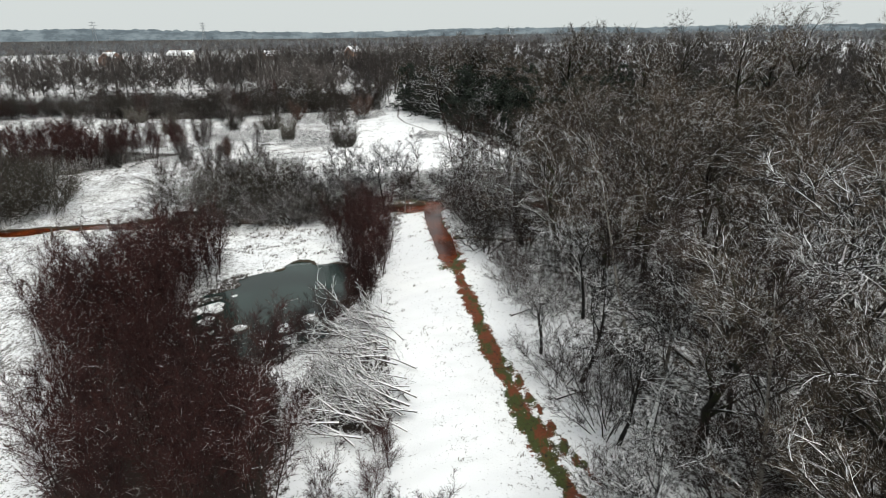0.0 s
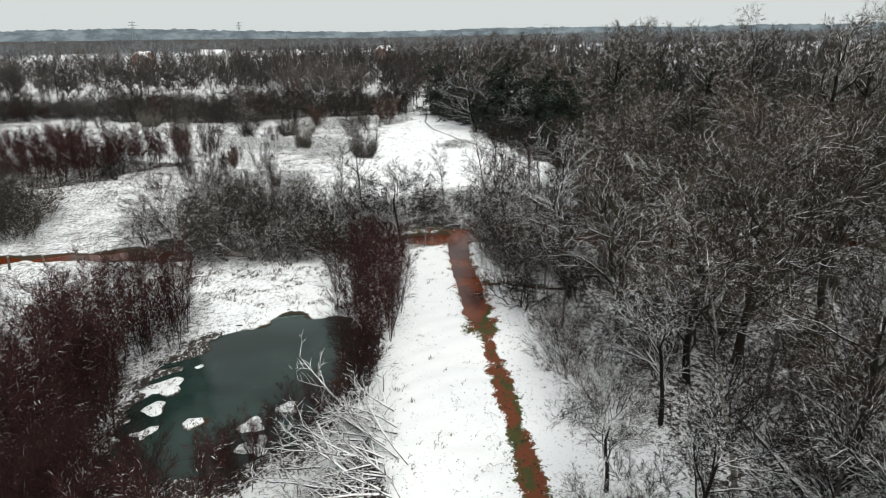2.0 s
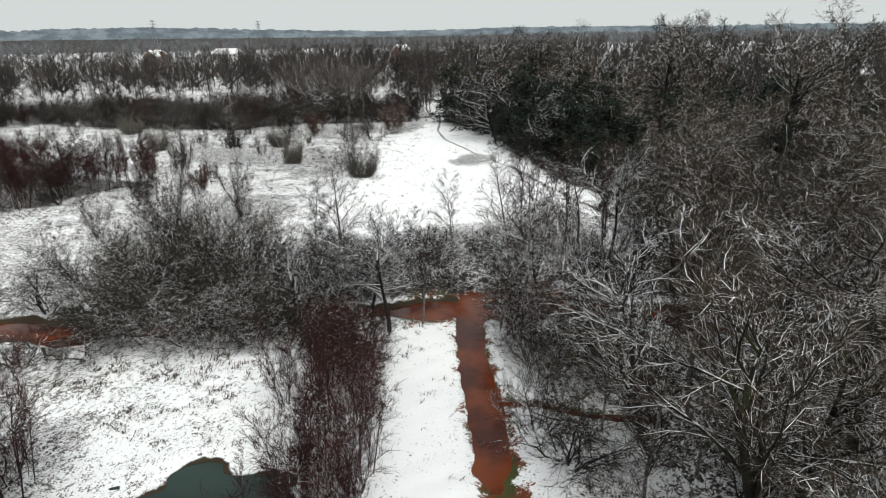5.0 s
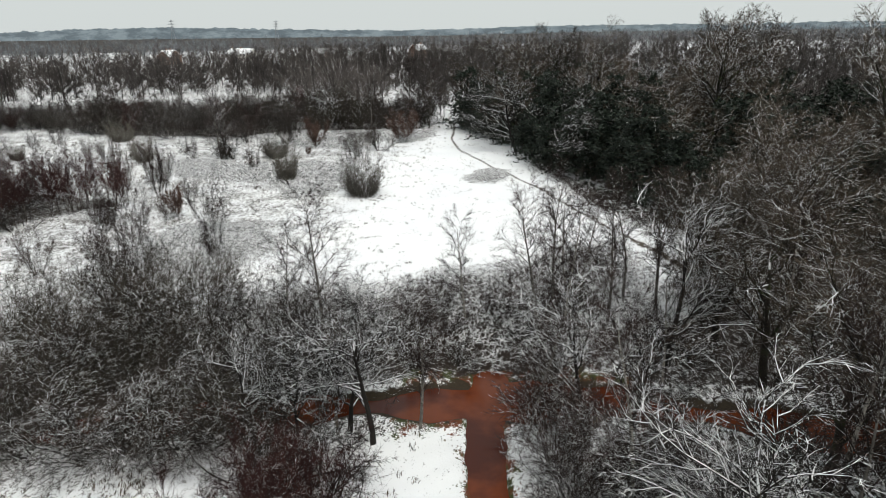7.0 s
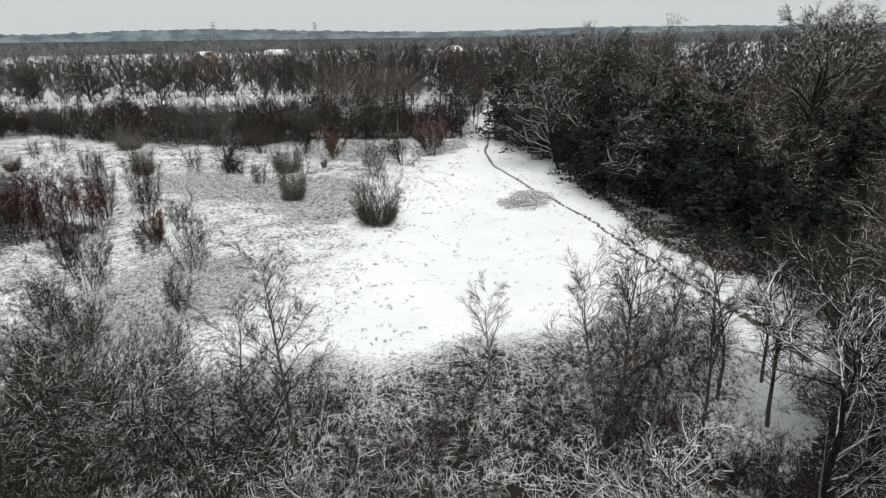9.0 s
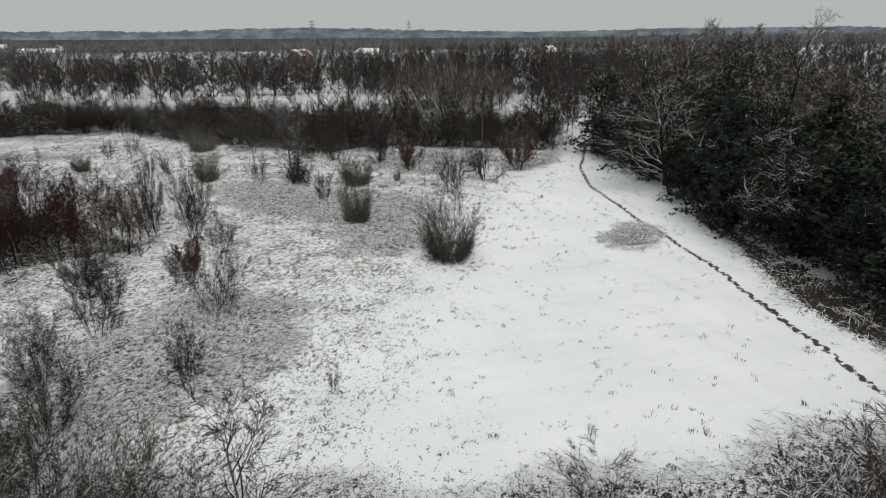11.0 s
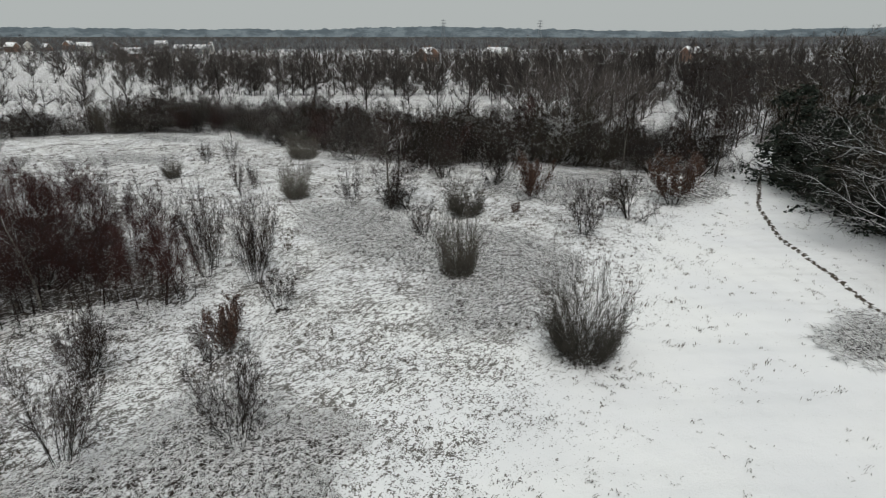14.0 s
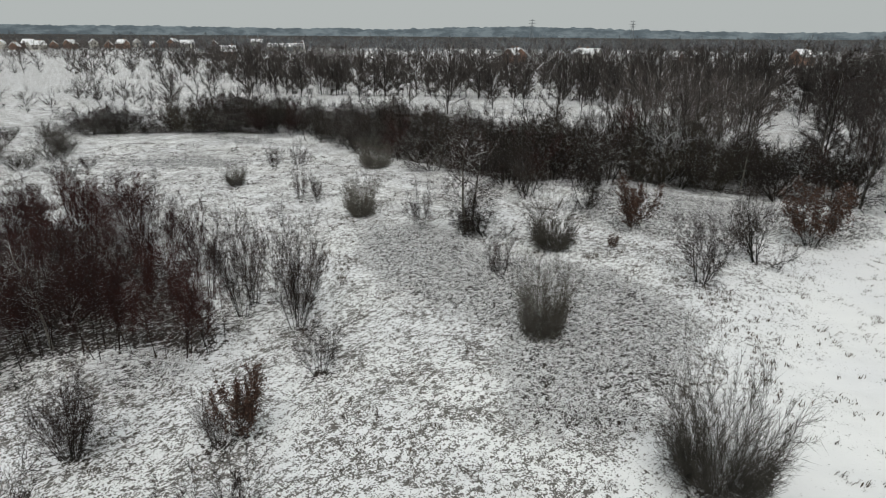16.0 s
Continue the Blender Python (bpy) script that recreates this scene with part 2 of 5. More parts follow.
class Tubes:
    """Tapered tubes along polylines, gathered into one mesh."""

    def __init__(self):
        self.v, self.f, self.slim = [], [], []

    def add(self, pts, radii, sides, roll=0.0):
        v, f = self.v, self.f
        prev = None
        last = len(pts) - 1
        for i, p in enumerate(pts):
            d = (pts[min(i + 1, last)] - pts[max(i - 1, 0)]).normalized()
            if i == last and i > 0:
                a = len(v)
                v.append(p)
                for j in range(sides):
                    f.append((prev + j, prev + (j + 1) % sides, a))
                break
            side = d.cross(Vector((0.31, 0.17, 0.94)))
            if side.length < 1e-3:
                side = d.cross(Vector((1, 0, 0)))
            side.normalize()
            up = side.cross(d)
            a = len(v)
            for j in range(sides):
                w = roll + math.tau * j / sides
                v.append(p + (side * math.cos(w) + up * math.sin(w)) * radii[i])
            if prev is not None:
                for j in range(sides):
                    f.append((prev + j, prev + (j + 1) % sides, a + (j + 1) % sides, a + j))
            prev = a

    def twig(self, p, q, radius, r):
        """The thinnest shoots: a sliver that narrows to its tip."""
        d = q - p
        s = d.cross(Vector((r.gauss(0, 1), r.gauss(0, 1), r.gauss(0, 1)))).normalized() * radius
        a = len(self.v)
        self.v += [p - s, p + s, q]
        self.slim.append(len(self.f))
        self.f.append((a, a + 1, a + 2))

    def mesh(self, name, mat, fine_mat=None):
        me = mesh_of(name, [tuple(p) for p in self.v], self.f, mat, True)
        if fine_mat:
            me.materials.append(fine_mat)
            for i in self.slim:
                me.polygons[i].material_index = 1
        return me


def rand_dir(rng, d, angle):
    """A direction at that angle to d, any way round."""
    a = d.orthogonal().normalized()
    b = d.cross(a)
    w = rng.uniform(0, math.tau)
    return (d * math.cos(angle) + (a * math.cos(w) + b * math.sin(w)) * math.sin(angle)).normalized()


def shoot(rng, stem, fine, start, d, length, radius, level, spec):
    """Grows one shoot and, from it, the shoots of the next level."""
    s = spec[level]
    n = s["segs"]
    pts, radii = [start.copy()], [radius]
    d = d.copy()
    for i in range(n):
        d = (d + Vector((rng.gauss(0, 1), rng.gauss(0, 1), rng.gauss(0, 1))) * s["wob"] + Vector((0, 0, s["lift"]))).normalized()
        pts.append(pts[-1] + d * (length / n))
        radii.append(radius * (1 - (i + 1) / n * s.get("taper", 0.85)))
    if s.get("last"):
        fine.twig(pts[0], pts[-1], radius, rng)
        return
    (stem if s.get("stem") else fine).add(pts, radii, s["sides"], rng.uniform(0, 6.28))
    if level + 1 >= len(spec):
        return
    c = spec[level + 1]
    count = c["n"] if isinstance(c["n"], int) else rng.randint(*c["n"])
    for q in range(count):
        f = c["from"] + (1 - c["from"]) * ((q + rng.random()) / count)
        f = min(f, 0.98)
        x = f * n
        i = int(x)
        p = pts[i].lerp(pts[i + 1], x - i)
        here = (pts[i + 1] - pts[i]).normalized()
        nd = rand_dir(rng, here, radians(rng.uniform(*c["angle"])))
        if "out" in c:
            nd = (nd + Vector((p.x, p.y, 0)).normalized() * c["out"] + Vector((0, 0, c.get("rise", 0.0)))).normalized()
        nl = length * rng.uniform(*c["len"]) * (1 - c.get("cone", 0.4) * f)
        nr = min(radius * (1 - f * s.get("taper", 0.85)) * 0.75, radius * c["rad"])
        shoot(rng, stem, fine, p, nd, nl, max(nr, c.get("min", 0.004)), level + 1, spec)


def plant(name, seed, stems, spec, mats, label, category, group, leaves=None):
    """A tree or shrub at the origin: an Empty with a trunk mesh and a crown mesh."""
    rng = random.Random(seed)
    ob = tagged(new(name), label, category, group)
    fine, rods = Tubes(), []
    for at, d, length, radius in stems(rng):
        rods.append(Tubes())
        shoot(rng, rods[-1], fine, Vector(at), Vector(d).normalized(), length, radius, 0, spec)
    if len(rods) < 12:
        for rod in rods:
            kind = "trunk" if len(rods) == 1 else "stem"
            part(kind, rod.mesh(kind, mats[0]), ob)
    else:
        # past counting: one joined part
        for rod in rods[1:]:
            base = len(rods[0].v)
            rods[0].v += rod.v
            rods[0].f += [tuple(base + i for i in face) for face in rod.f]
        tagged(part("stool", rods[0].mesh("stool", mats[0]), ob), kind="stuff")
    part("crown", fine.mesh("crown", mats[1], mats[2]), ob)
    if leaves:
        v, f = [], []
        tips = [p for p in fine.v[:: leaves[0]]]
        for p in tips:
            leaf_quad(rng, v, f, Vector(p), leaves[1])
        part("foliage", mesh_of("foliage", v, f, leaves[2]), ob, leaves[3])
    return ob


def leaf_quad(rng, v, f, p, size):
    s = size * rng.uniform(0.6, 1.3)
    a = Vector((rng.gauss(0, 1), rng.gauss(0, 1), rng.gauss(0, 0.6))).normalized()
    b = a.cross(Vector((rng.gauss(0, 1), rng.gauss(0, 1), rng.gauss(0, 1)))).normalized()
    i = len(v)
    p = p + Vector((rng.gauss(0, 1), rng.gauss(0, 1), rng.gauss(0, 1))) * size * 0.6
    for q in (p - a * s, p + b * s * 0.5 + Vector((0, 0, s * 0.15)), p + a * s, p - b * s * 0.5 + Vector((0, 0, s * 0.15))):
        v.append(tuple(q))
    f.append((i, i + 1, i + 2, i + 3))


# ---- the plan ----
def slope(x, y):
    """The land rises a little to the east and levels off beyond the place."""
    return SLOPE_X * 180 * np.tanh(np.asarray(x) / 180) + SLOPE_Y * 220 * np.tanh(np.asarray(y) / 220)


def far_rise(x, y):
    """Height of the far land, which rises gently from half a kilometre off."""
    q = np.clip((np.hypot(x, y - 60) - 480) / 1500, 0, 1)
    return 12 * q * q * (3 - 2 * q) + slope(x, y)


def poly_sdf(poly, x, y):
    """Signed distance to a polygon, positive inside; x and y are arrays."""
    p = np.array(poly, float)
    best = np.full(np.shape(x), 1e9)
    inside = np.zeros(np.shape(x), bool)
    for (ax, ay), (bx, by) in zip(p, np.roll(p, -1, 0)):
        ex, ey = bx - ax, by - ay
        t = np.clip(((x - ax) * ex + (y - ay) * ey) / (ex * ex + ey * ey), 0, 1)
        best = np.minimum(best, np.hypot(x - ax - t * ex, y - ay - t * ey))
        cross = ((ay > y) != (by > y)) & (x < (bx - ax) * (y - ay) / (by - ay + 1e-12) + ax)
        inside ^= cross
    return np.where(inside, best, -best)


def line_dist(line, x, y):
    """Distance to a polyline, and the share of its length at the nearest point."""
    best, where = np.full(np.shape(x), 1e9), np.zeros(np.shape(x))
    n = len(line) - 1
    for i in range(n):
        (ax, ay), (bx, by) = line[i], line[i + 1]
        ex, ey = bx - ax, by - ay
        t = np.clip(((x - ax) * ex + (y - ay) * ey) / (ex * ex + ey * ey), 0, 1)
        d = np.hypot(x - ax - t * ex, y - ay - t * ey)
        where = np.where(d < best, (i + t) / n, where)
        best = np.minimum(best, d)
    return best, where


DITCH = [(6.3, 8), (5.2, 15), (4.4, 19), (3.6, 22.5), (2.7, 27.5), (2.1, 32), (1.5, 37), (0.9, 41.5), (0.6, 45.5)]
DITCH_SIDE = [(5.9, 18.5), (4.9, 21), (3.9, 25.0), (3.2, 28)]
BROOK = [(-0.8, 61), (-0.9, 58), (-0.7, 54), (-0.1, 50), (0.35, 46), (0.8, 42)]
BROOK_ARM = [(0.0, 49.2), (2.0, 49.1), (4.4, 48.4), (7, 48)]
STREAM = [(-60, 50), (-46, 53), (-38, 54.3), (-31, 55.4), (-26.5, 55.6), (-22, 54.8), (-16.5, 56.6), (-9, 58.0), (-4, 58.9), (0.5, 59.2), (4.5, 59.6), (9, 58.5), (16, 57), (30, 57)]
FOOTPATH = [(-9.5, 150), (-8.9, 138), (-8.5, 129), (-6.7, 120), (-1, 106.7), (3.3, 97.4), (6.4, 88.8), (8.8, 82.6), (10.7, 78.5), (12.6, 73.5), (13.7, 69), (15, 64), (16.5, 60), (20, 57)]
POND = [(-14.6, 30), (-15.2, 34), (-15.3, 38), (-14.6, 41), (-13, 43.3), (-11, 44.6), (-8.4, 44.9), (-6.2, 42), (-5.6, 38), (-6.4, 34), (-8, 31), (-11, 29)]
WOOD = [(6.8, -12), (5.8, 20), (4.9, 30), (4.4, 40), (3.6, 46), (2.6, 55), (3.5, 62), (9, 66.5), (14.5, 72), (17.5, 80), (13.8, 91), (9.6, 99), (3.6, 112), (-3.2, 131), (-8, 141), (-11, 150), (60, 190), (120, 120), (110, -12)]
DEEPWOOD = [(34, 8), (46, 40), (46, 100), (34, 140), (10, 160), (-9, 152), (-14, 165), (-10, 260), (140, 240), (170, 100), (130, 8)]
BRASH_HEAP = [(-7.9, 26), (-5.9, 30), (-4, 33.4), (-2.6, 29), (-2.0, 25), (-2.4, 21.8), (-6.4, 22.4)]
NORTHBELT = [(-103, 138), (-92, 141), (-80, 141), (-70, 136), (-58, 134), (-44, 131.5), (-36, 139), (-24, 139), (-13, 139), (-14, 152), (-40, 155), (-80, 160), (-118, 150), (-128, 128), (-122, 122)]
BRAMBLES = {
    "big": [(-46.8, 111.6), (-42, 114.9), (-33.6, 111.9), (-25.7, 113.3), (-18.4, 108.8), (-17.6, 102.6), (-17.1, 97.7), (-19.4, 94.3), (-22.2, 94), (-24.9, 97.5), (-26.2, 100.8), (-29.7, 101.8), (-35.2, 101.9), (-41.8, 106.3)],
    "near": [(-25.7, 85.8), (-20.7, 85.4), (-18, 81), (-18.5, 76), (-22, 71), (-30, 70), (-30, 76), (-28, 80.5), (-29.5, 84)],
    "oval": [(-4.7, 102.2), (-3.4, 105.5), (-2, 107), (-0.5, 106), (0.2, 103.8), (-0.8, 101), (-2.2, 99.7), (-3.8, 100.4)],
    "belt": [(-22, 62), (-17.7, 69), (-11, 72.4), (-8.1, 71.4), (-4.7, 74.6), (1, 75.8), (4.2, 80), (8.0, 80.5), (9.5, 74), (6, 66), (3, 62.2), (-6, 62), (-14, 61)],
    "wood_edge": [(6.6, 92), (10, 86), (16, 82), (13.5, 91), (9.3, 98.6), (3.5, 111), (1.2, 112), (4.5, 103)],
    "clump": [(-41.5, 88.5), (-38.5, 90), (-36, 90), (-35.6, 87.6), (-38, 85.5), (-41, 86.5)],
    "north": [(-36, 126), (-27, 121), (-23, 124), (-19, 129), (-15, 127), (-11, 131), (-12, 138), (-24, 137.5), (-34, 137)],
    "northwest": [(-95, 116), (-86, 124), (-76, 125.5), (-78, 119), (-88, 113)],
    "far_north": [(-101, 133), (-92, 132), (-86, 135), (-92, 138), (-102, 138)],
    "pondside": [(-24, 43), (-17, 47.5), (-15.8, 41), (-16.5, 37), (-22, 39)],
}
# shrubs of the meadow: place, height, radius
MEADOW_WILLOWS = [(-14.6, 95.4, 5.3, 2.6), (-24.9, 101.9, 4.7, 1.9), (-31, 115.3, 3.7, 2.4), (-49.2, 114.2, 4.2, 2.0), (-63.1, 131.5, 4.0, 2.8), (-68.3, 115, 2.5, 1.5)]
MEADOW_SLIM = [(-20.1, 114.7, 4.0, 2.1), (-42.1, 113.8, 3.3, 1.3), (-57.3, 114.2, 2.9, 0.8), (-55.5, 114.9, 2.7, 0.8), (-72.9, 123.8, 2.5, 1.1), (-69.7, 125.1, 2.9, 1.3), (-31.1, 108.2, 2.7, 1), (-31.5, 92.6, 2.6, 1.1), (-34.6, 83, 3.2, 1.3), (-36.2, 95.4, 5.6, 1.5), (-37.4, 96.5, 5.0, 1.3), (-39.9, 94.6, 5.6, 1.3), (-40.8, 96, 5.0, 1.2), (-24.3, 82.3, 4.5, 1.6), (-29.4, 78.6, 4.6, 1.7), (-34.3, 82.9, 3, 1.1), (-21.4, 75.9, 2.7, 1), (-31.1, 76.6, 2.5, 1.1), (-14.7, 77.2, 1, 0.3), (-30.7, 86.6, 2.2, 0.8), (-27.5, 73.5, 3.2, 1.4), (-33, 73, 3.5, 1.4), (-24, 71, 3.4, 1.3)]
MEADOW_THORNS = [(-17.9, 120.7, 5.0, 2.3), (-33.5, 127, 4, 2.2), (-40.5, 129, 4.2, 2.4), (-38.2, 114.2, 3.0, 2.2), (-36.6, 115.2, 2.8, 2.0)]
MEADOW_LEAFY = [(-15.5, 126.8, 4.6, 2.2), (-27.7, 122.8, 3.9, 1.5), (-27.3, 117.8, 1.1, 0.4), (-30.5, 87.6, 2.7, 1.0)]
ISLETS = [(-14.9, 36.3, 0.67), (-14.7, 34.4, 0.49), (-12.3, 33.3, 0.32), (-14.2, 32.5, 0.54), (-14.1, 38.3, 0.22), (-9.6, 33.2, 0.45), (-8.4, 34.6, 0.36), (-9.0, 31.8, 0.54)]
CLEAN_MEADOW = [(-10.5, 76), (-13, 90), (-12, 104), (-14, 118), (-11, 134), (-7, 136), (0, 112), (6, 97), (9, 83), (1, 77.5)]


def ramp(v, lo, hi):
    return np.clip((v - lo) / (hi - lo), 0, 1)


def sunk(x, y):
    """How far the ground lies sunk for the stream, its arms and the pond."""
    db, _ = line_dist(BROOK, x, y)
    da, _ = line_dist(BROOK_ARM, x, y)
    ds, _ = line_dist(STREAM, x, y)
    pond = poly_sdf(POND, x, y) + 0.4 * np.sin(1.7 * x + 0.6 * y) + 0.3 * np.sin(3.1 * y - 1.3 * x)
    for ix, iy, ir in ISLETS:
        pond = np.minimum(pond, (np.hypot(x - ix, y - iy) - ir * (1 + 0.3 * np.sin(3 * np.arctan2(y - iy, x - ix) + ix))) * 1.2 - 0.1)
    half_s = 0.9 + 0.25 * np.clip((x + 12) / 8, 0, 1) + 0.3 * np.sin(x * 0.45 + 1) + 0.25 * np.sin(x * 1.3)
    sink = np.maximum.reduce([ramp(half_s + 0.35 - ds, 0, 0.9), ramp(0.95 - db, 0, 0.5) * ramp(y, 42.5, 47), ramp(0.35 - da, 0, 0.4) * 0.8])
    hollow = ramp(pond, -0.35, 0.8)
    return -0.55 * sink - 0.6 * hollow, db, da, ds, half_s, pond


def masks(x, y):
    """Ground height and the masks that the ground's material reads."""
    z, db, da, ds, half_s, pond = sunk(x, y)
    d1, _ = line_dist(DITCH, x, y)
    d2, _ = line_dist(DITCH_SIDE, x, y)
    dp, _ = line_dist(FOOTPATH, x, y)
    wd = poly_sdf(WOOD, x, y)
    clean = poly_sdf(CLEAN_MEADOW, x, y)
    bram = np.full(np.shape(x), -99.0)
    for b in BRAMBLES.values():
        bram = np.maximum(bram, poly_sdf(b, x, y))
    ditch = np.maximum(1 - d1 / (0.85 + 0.2 * np.sin(y * 0.9)) , 0.8 - d2 / 0.45)
    ditch = np.maximum(ditch, 1 - db / 1.6)
    ditch = np.maximum(ditch, np.where((x > -5) & (x < 6), 1 - ds / 3.6, 0))
    ditch = np.maximum(ditch, 0.75 - da / 1.0)
    wet = np.maximum(ramp(half_s + 1.0 - ds, 0, 1.1) * 0.8, ramp(pond, -0.5, 0.6))
    litter = ramp(np.maximum(wd, poly_sdf(DEEPWOOD, x, y)), -1.0, 3.5) * (1 - 0.17 * ramp(66 - y, 0, 6))
    scrub = ramp(poly_sdf([(-28, 54), (-24, 53.5), (-10, 58.6), (4, 59.8), (9, 66), (5, 69), (-8, 69), (-18, 66), (-26, 66)], x, y), -1.5, 2) * 1.1
    thick = ramp(poly_sdf(RED_NEAR, x, y), -2, 1.0) * 1.2
    thick = np.maximum(thick, ramp(poly_sdf(RED_BANK, x, y), -1.5, 1) * 0.7)
    thick = np.maximum(thick, ramp(poly_sdf(RED_FAR, x, y), -2, 1.5))
    litter = np.maximum.reduce([litter, scrub, thick, ramp(poly_sdf(BRASH_HEAP, x, y), -0.3, 0.7), ramp(poly_sdf(BRAMBLES["belt"], x, y), -1, 2), 1.1 * ramp(poly_sdf(BRAMBLES["wood_edge"], x, y), -0.5, 1), ramp(poly_sdf(RED_WEST, x, y), -1, 1), ramp(poly_sdf([(3, 60.4), (18, 59), (18, 72), (13.4, 74), (8, 66.6)], x, y), -0.8, 1), 0.75 * ramp(poly_sdf([(1.2, 57), (1.6, 46), (2.6, 42), (6, 42), (6, 57)], x, y), -0.5, 1.2), ramp(poly_sdf(NORTHBELT, x, y), -0.5, 2.5), 0.85 * ramp(bram, -0.8, 1.0)])
    litter = np.maximum(litter, 0.8 * ramp(poly_sdf([(-14, 54.5), (-8, 54.2), (-2, 56.6), (-2, 59), (-14, 58)], x, y), -0.4, 1))
    # pond shore: dark brush on the west, painted shade of the brash heap south
    litter = np.maximum(litter, ramp(pond, -3.2, -0.8) * ramp(43.5 - y, 0, 2) * (x < -4.5))
    for ix, iy, ir in ISLETS:
        litter = np.where(np.hypot(x - ix, y - iy) < ir + 0.25, 0.2, litter)
    for sx, sy, sh, sr in MEADOW_WILLOWS + MEADOW_SLIM + MEADOW_THORNS + MEADOW_LEAFY:
        litter = np.maximum(litter, 1.0 * ramp(sr * 1.7 + 0.2 - np.hypot(x - sx, y - sy), 0, sr * 1.9))
    litter = np.maximum(litter, 1.15 * ramp(np.hypot(x, y - 60), 560, 850))
    broad = 0.7 + 0.6 * ramp(84 - y, 0, 10)
    trod = ramp(broad - dp, 0, broad)
    tuss = 0.62 + 0.64 * ramp(-x, 8, 34) + 0.45 * ramp(bram, -0.6, 0.8)
    tuss = tuss - 0.36 * ramp(clean, -4, 3)
    track = ramp(3.2 - np.abs(x + 1.2 - (y - 40) * -0.06), 0, 2) * ramp(60 - y, 0, 4)
    tuss = tuss - 0.18 * track
    return z, dict(ditch=ditch, wet=wet, litter=litter, trod=trod, tuss=np.clip(tuss, 0, 1)), bram


RED_NEAR = [(-22, 34.5), (-19, 37.5), (-16.5, 35), (-15.5, 30), (-12, 28), (-8.5, 27.5), (-6.6, 22), (-6.4, 17.5), (-11, 15.5), (-15, 17.5), (-17.5, 24), (-20.5, 30)]
RED_BANK = [(-9.4, 49.5), (-6, 51.5), (-4.6, 46), (-4.2, 40), (-4.4, 36.5), (-6.4, 32), (-7.4, 28.4), (-10.8, 28), (-9.6, 31), (-7.6, 34), (-6.2, 37), (-5.8, 40), (-7, 44)]
RED_WEST = [(-23, 32), (-22, 38.5), (-17.5, 39.5), (-16, 36), (-15.8, 32), (-19, 29)]
RED_FAR = [(-65, 101), (-50, 97.5), (-38.5, 93.5), (-36.3, 90.3), (-41, 88), (-43, 85.5), (-44, 81), (-50, 78), (-62, 82), (-72, 92)]


def lumps(x, y):
    """Small unevenness of the ground under the snow."""
    s = np.sin
    return 0.05 * s(0.9 * x + 1.3 * s(0.37 * y)) + 0.05 * s(1.1 * y + 1.7 * s(0.41 * x)) + 0.03 * s(2.7 * x + 2.1 * y) + 0.03 * s(3.9 * y - 2.3 * x + s(x))


def height(x, y):
    a, b = np.array([float(x)]), np.array([float(y)])
    return float(sunk(a, b)[0][0] + lumps(a, b)[0] + slope(a, b)[0])


# ---- ground: one sheet to the horizon ----
def axis(cuts):
    out = []
    for a, b, n in cuts:
        out.extend(np.linspace(a, b, n, endpoint=False))
    return np.array(out + [cuts[-1][1]])


gx = axis([(-4500, -1600, 6), (-1600, -600, 12), (-600, -130, 14), (-130, -36, 80), (-36, 12, 160), (12, 50, 32), (50, 300, 12), (300, 4500, 8)])
gy = axis([(-1500, -60, 5), (-60, 5, 14), (5, 66, 200), (66, 142, 165), (142, 400, 20), (400, 1800, 16), (1800, 4800, 6)])
GX, GY = np.meshgrid(gx, gy)
gz, attrs, gbram = masks(GX, GY)
near = np.exp(-((GX / 300) ** 2 + ((GY - 80) / 300) ** 2))
gz = gz + far_rise(GX, GY) + lumps(GX, GY) * near + 0.12 * np.clip(gbram, 0, 1)
nx, ny = len(gx), len(gy)
idx = np.arange(nx * ny).reshape(ny, nx)
quads = np.stack([idx[:-1, :-1], idx[:-1, 1:], idx[1:, 1:], idx[1:, :-1]], -1).reshape(-1, 4)
gme = bpy.data.meshes.new("ground")
gme.from_pydata(np.stack([GX, GY, gz], -1).reshape(-1, 3).tolist(), [], quads.tolist())
gme.polygons.foreach_set("use_smooth", [True] * len(gme.polygons))
gme.materials.append(GROUND)
for key, value in attrs.items():
    gme.attributes.new(key, "FLOAT", "POINT").data.foreach_set("value", value.reshape(-1).astype(np.float32))
gme.update()
tagged(new("ground", gme), "snow-covered heath with dead grass poking through", "ground", kind="structure")


def ribbon(name, line, half, z, mat, label):
    v, f = [], []
    for i, (x, y) in enumerate(line):
        a, b = line[max(i - 1, 0)], line[min(i + 1, len(line) - 1)]
        d = Vector((b[0] - a[0], b[1] - a[1], 0)).normalized()
        s = Vector((-d.y, d.x, 0)) * half
        w = z + float(slope(x, y))
        v += [(x + s.x, y + s.y, w), (x - s.x, y - s.y, w)]
        if i:
            k = 2 * i
            f.append((k - 2, k - 1, k + 1, k))
    return tagged(new(name, mesh_of(name, v, f, mat)), label, "water", kind="structure")


ribbon("water_stream", STREAM, 3.2, -0.20, IRON_WATER, "iron-stained orange stream between snowy banks")
ribbon("water_brook", BROOK[1:], 1.6, -0.204, IRON_WATER, "orange rust-coloured water in a straight ditch")
ribbon("water_side_ditch", BROOK_ARM, 0.9, -0.208, IRON_WATER, "shallow orange side ditch among leaf litter")
pv = [(x * 1.0, y * 1.0, -0.24 + float(slope(-10.5, 37))) for x, y in POND]
cx, cy = sum(p[0] for p in pv) / len(pv), sum(p[1] for p in pv) / len(pv)
pv = [(cx + (x - cx) * 1.25, cy + (y - cy) * 1.2, z) for x, y, z in pv]
tagged(new("water_pond", mesh_of("water_pond", pv, [tuple(range(len(pv)))[::-1]], POND_WATER)), "still murky green-grey pond with snowy edges", "pond", kind="structure")


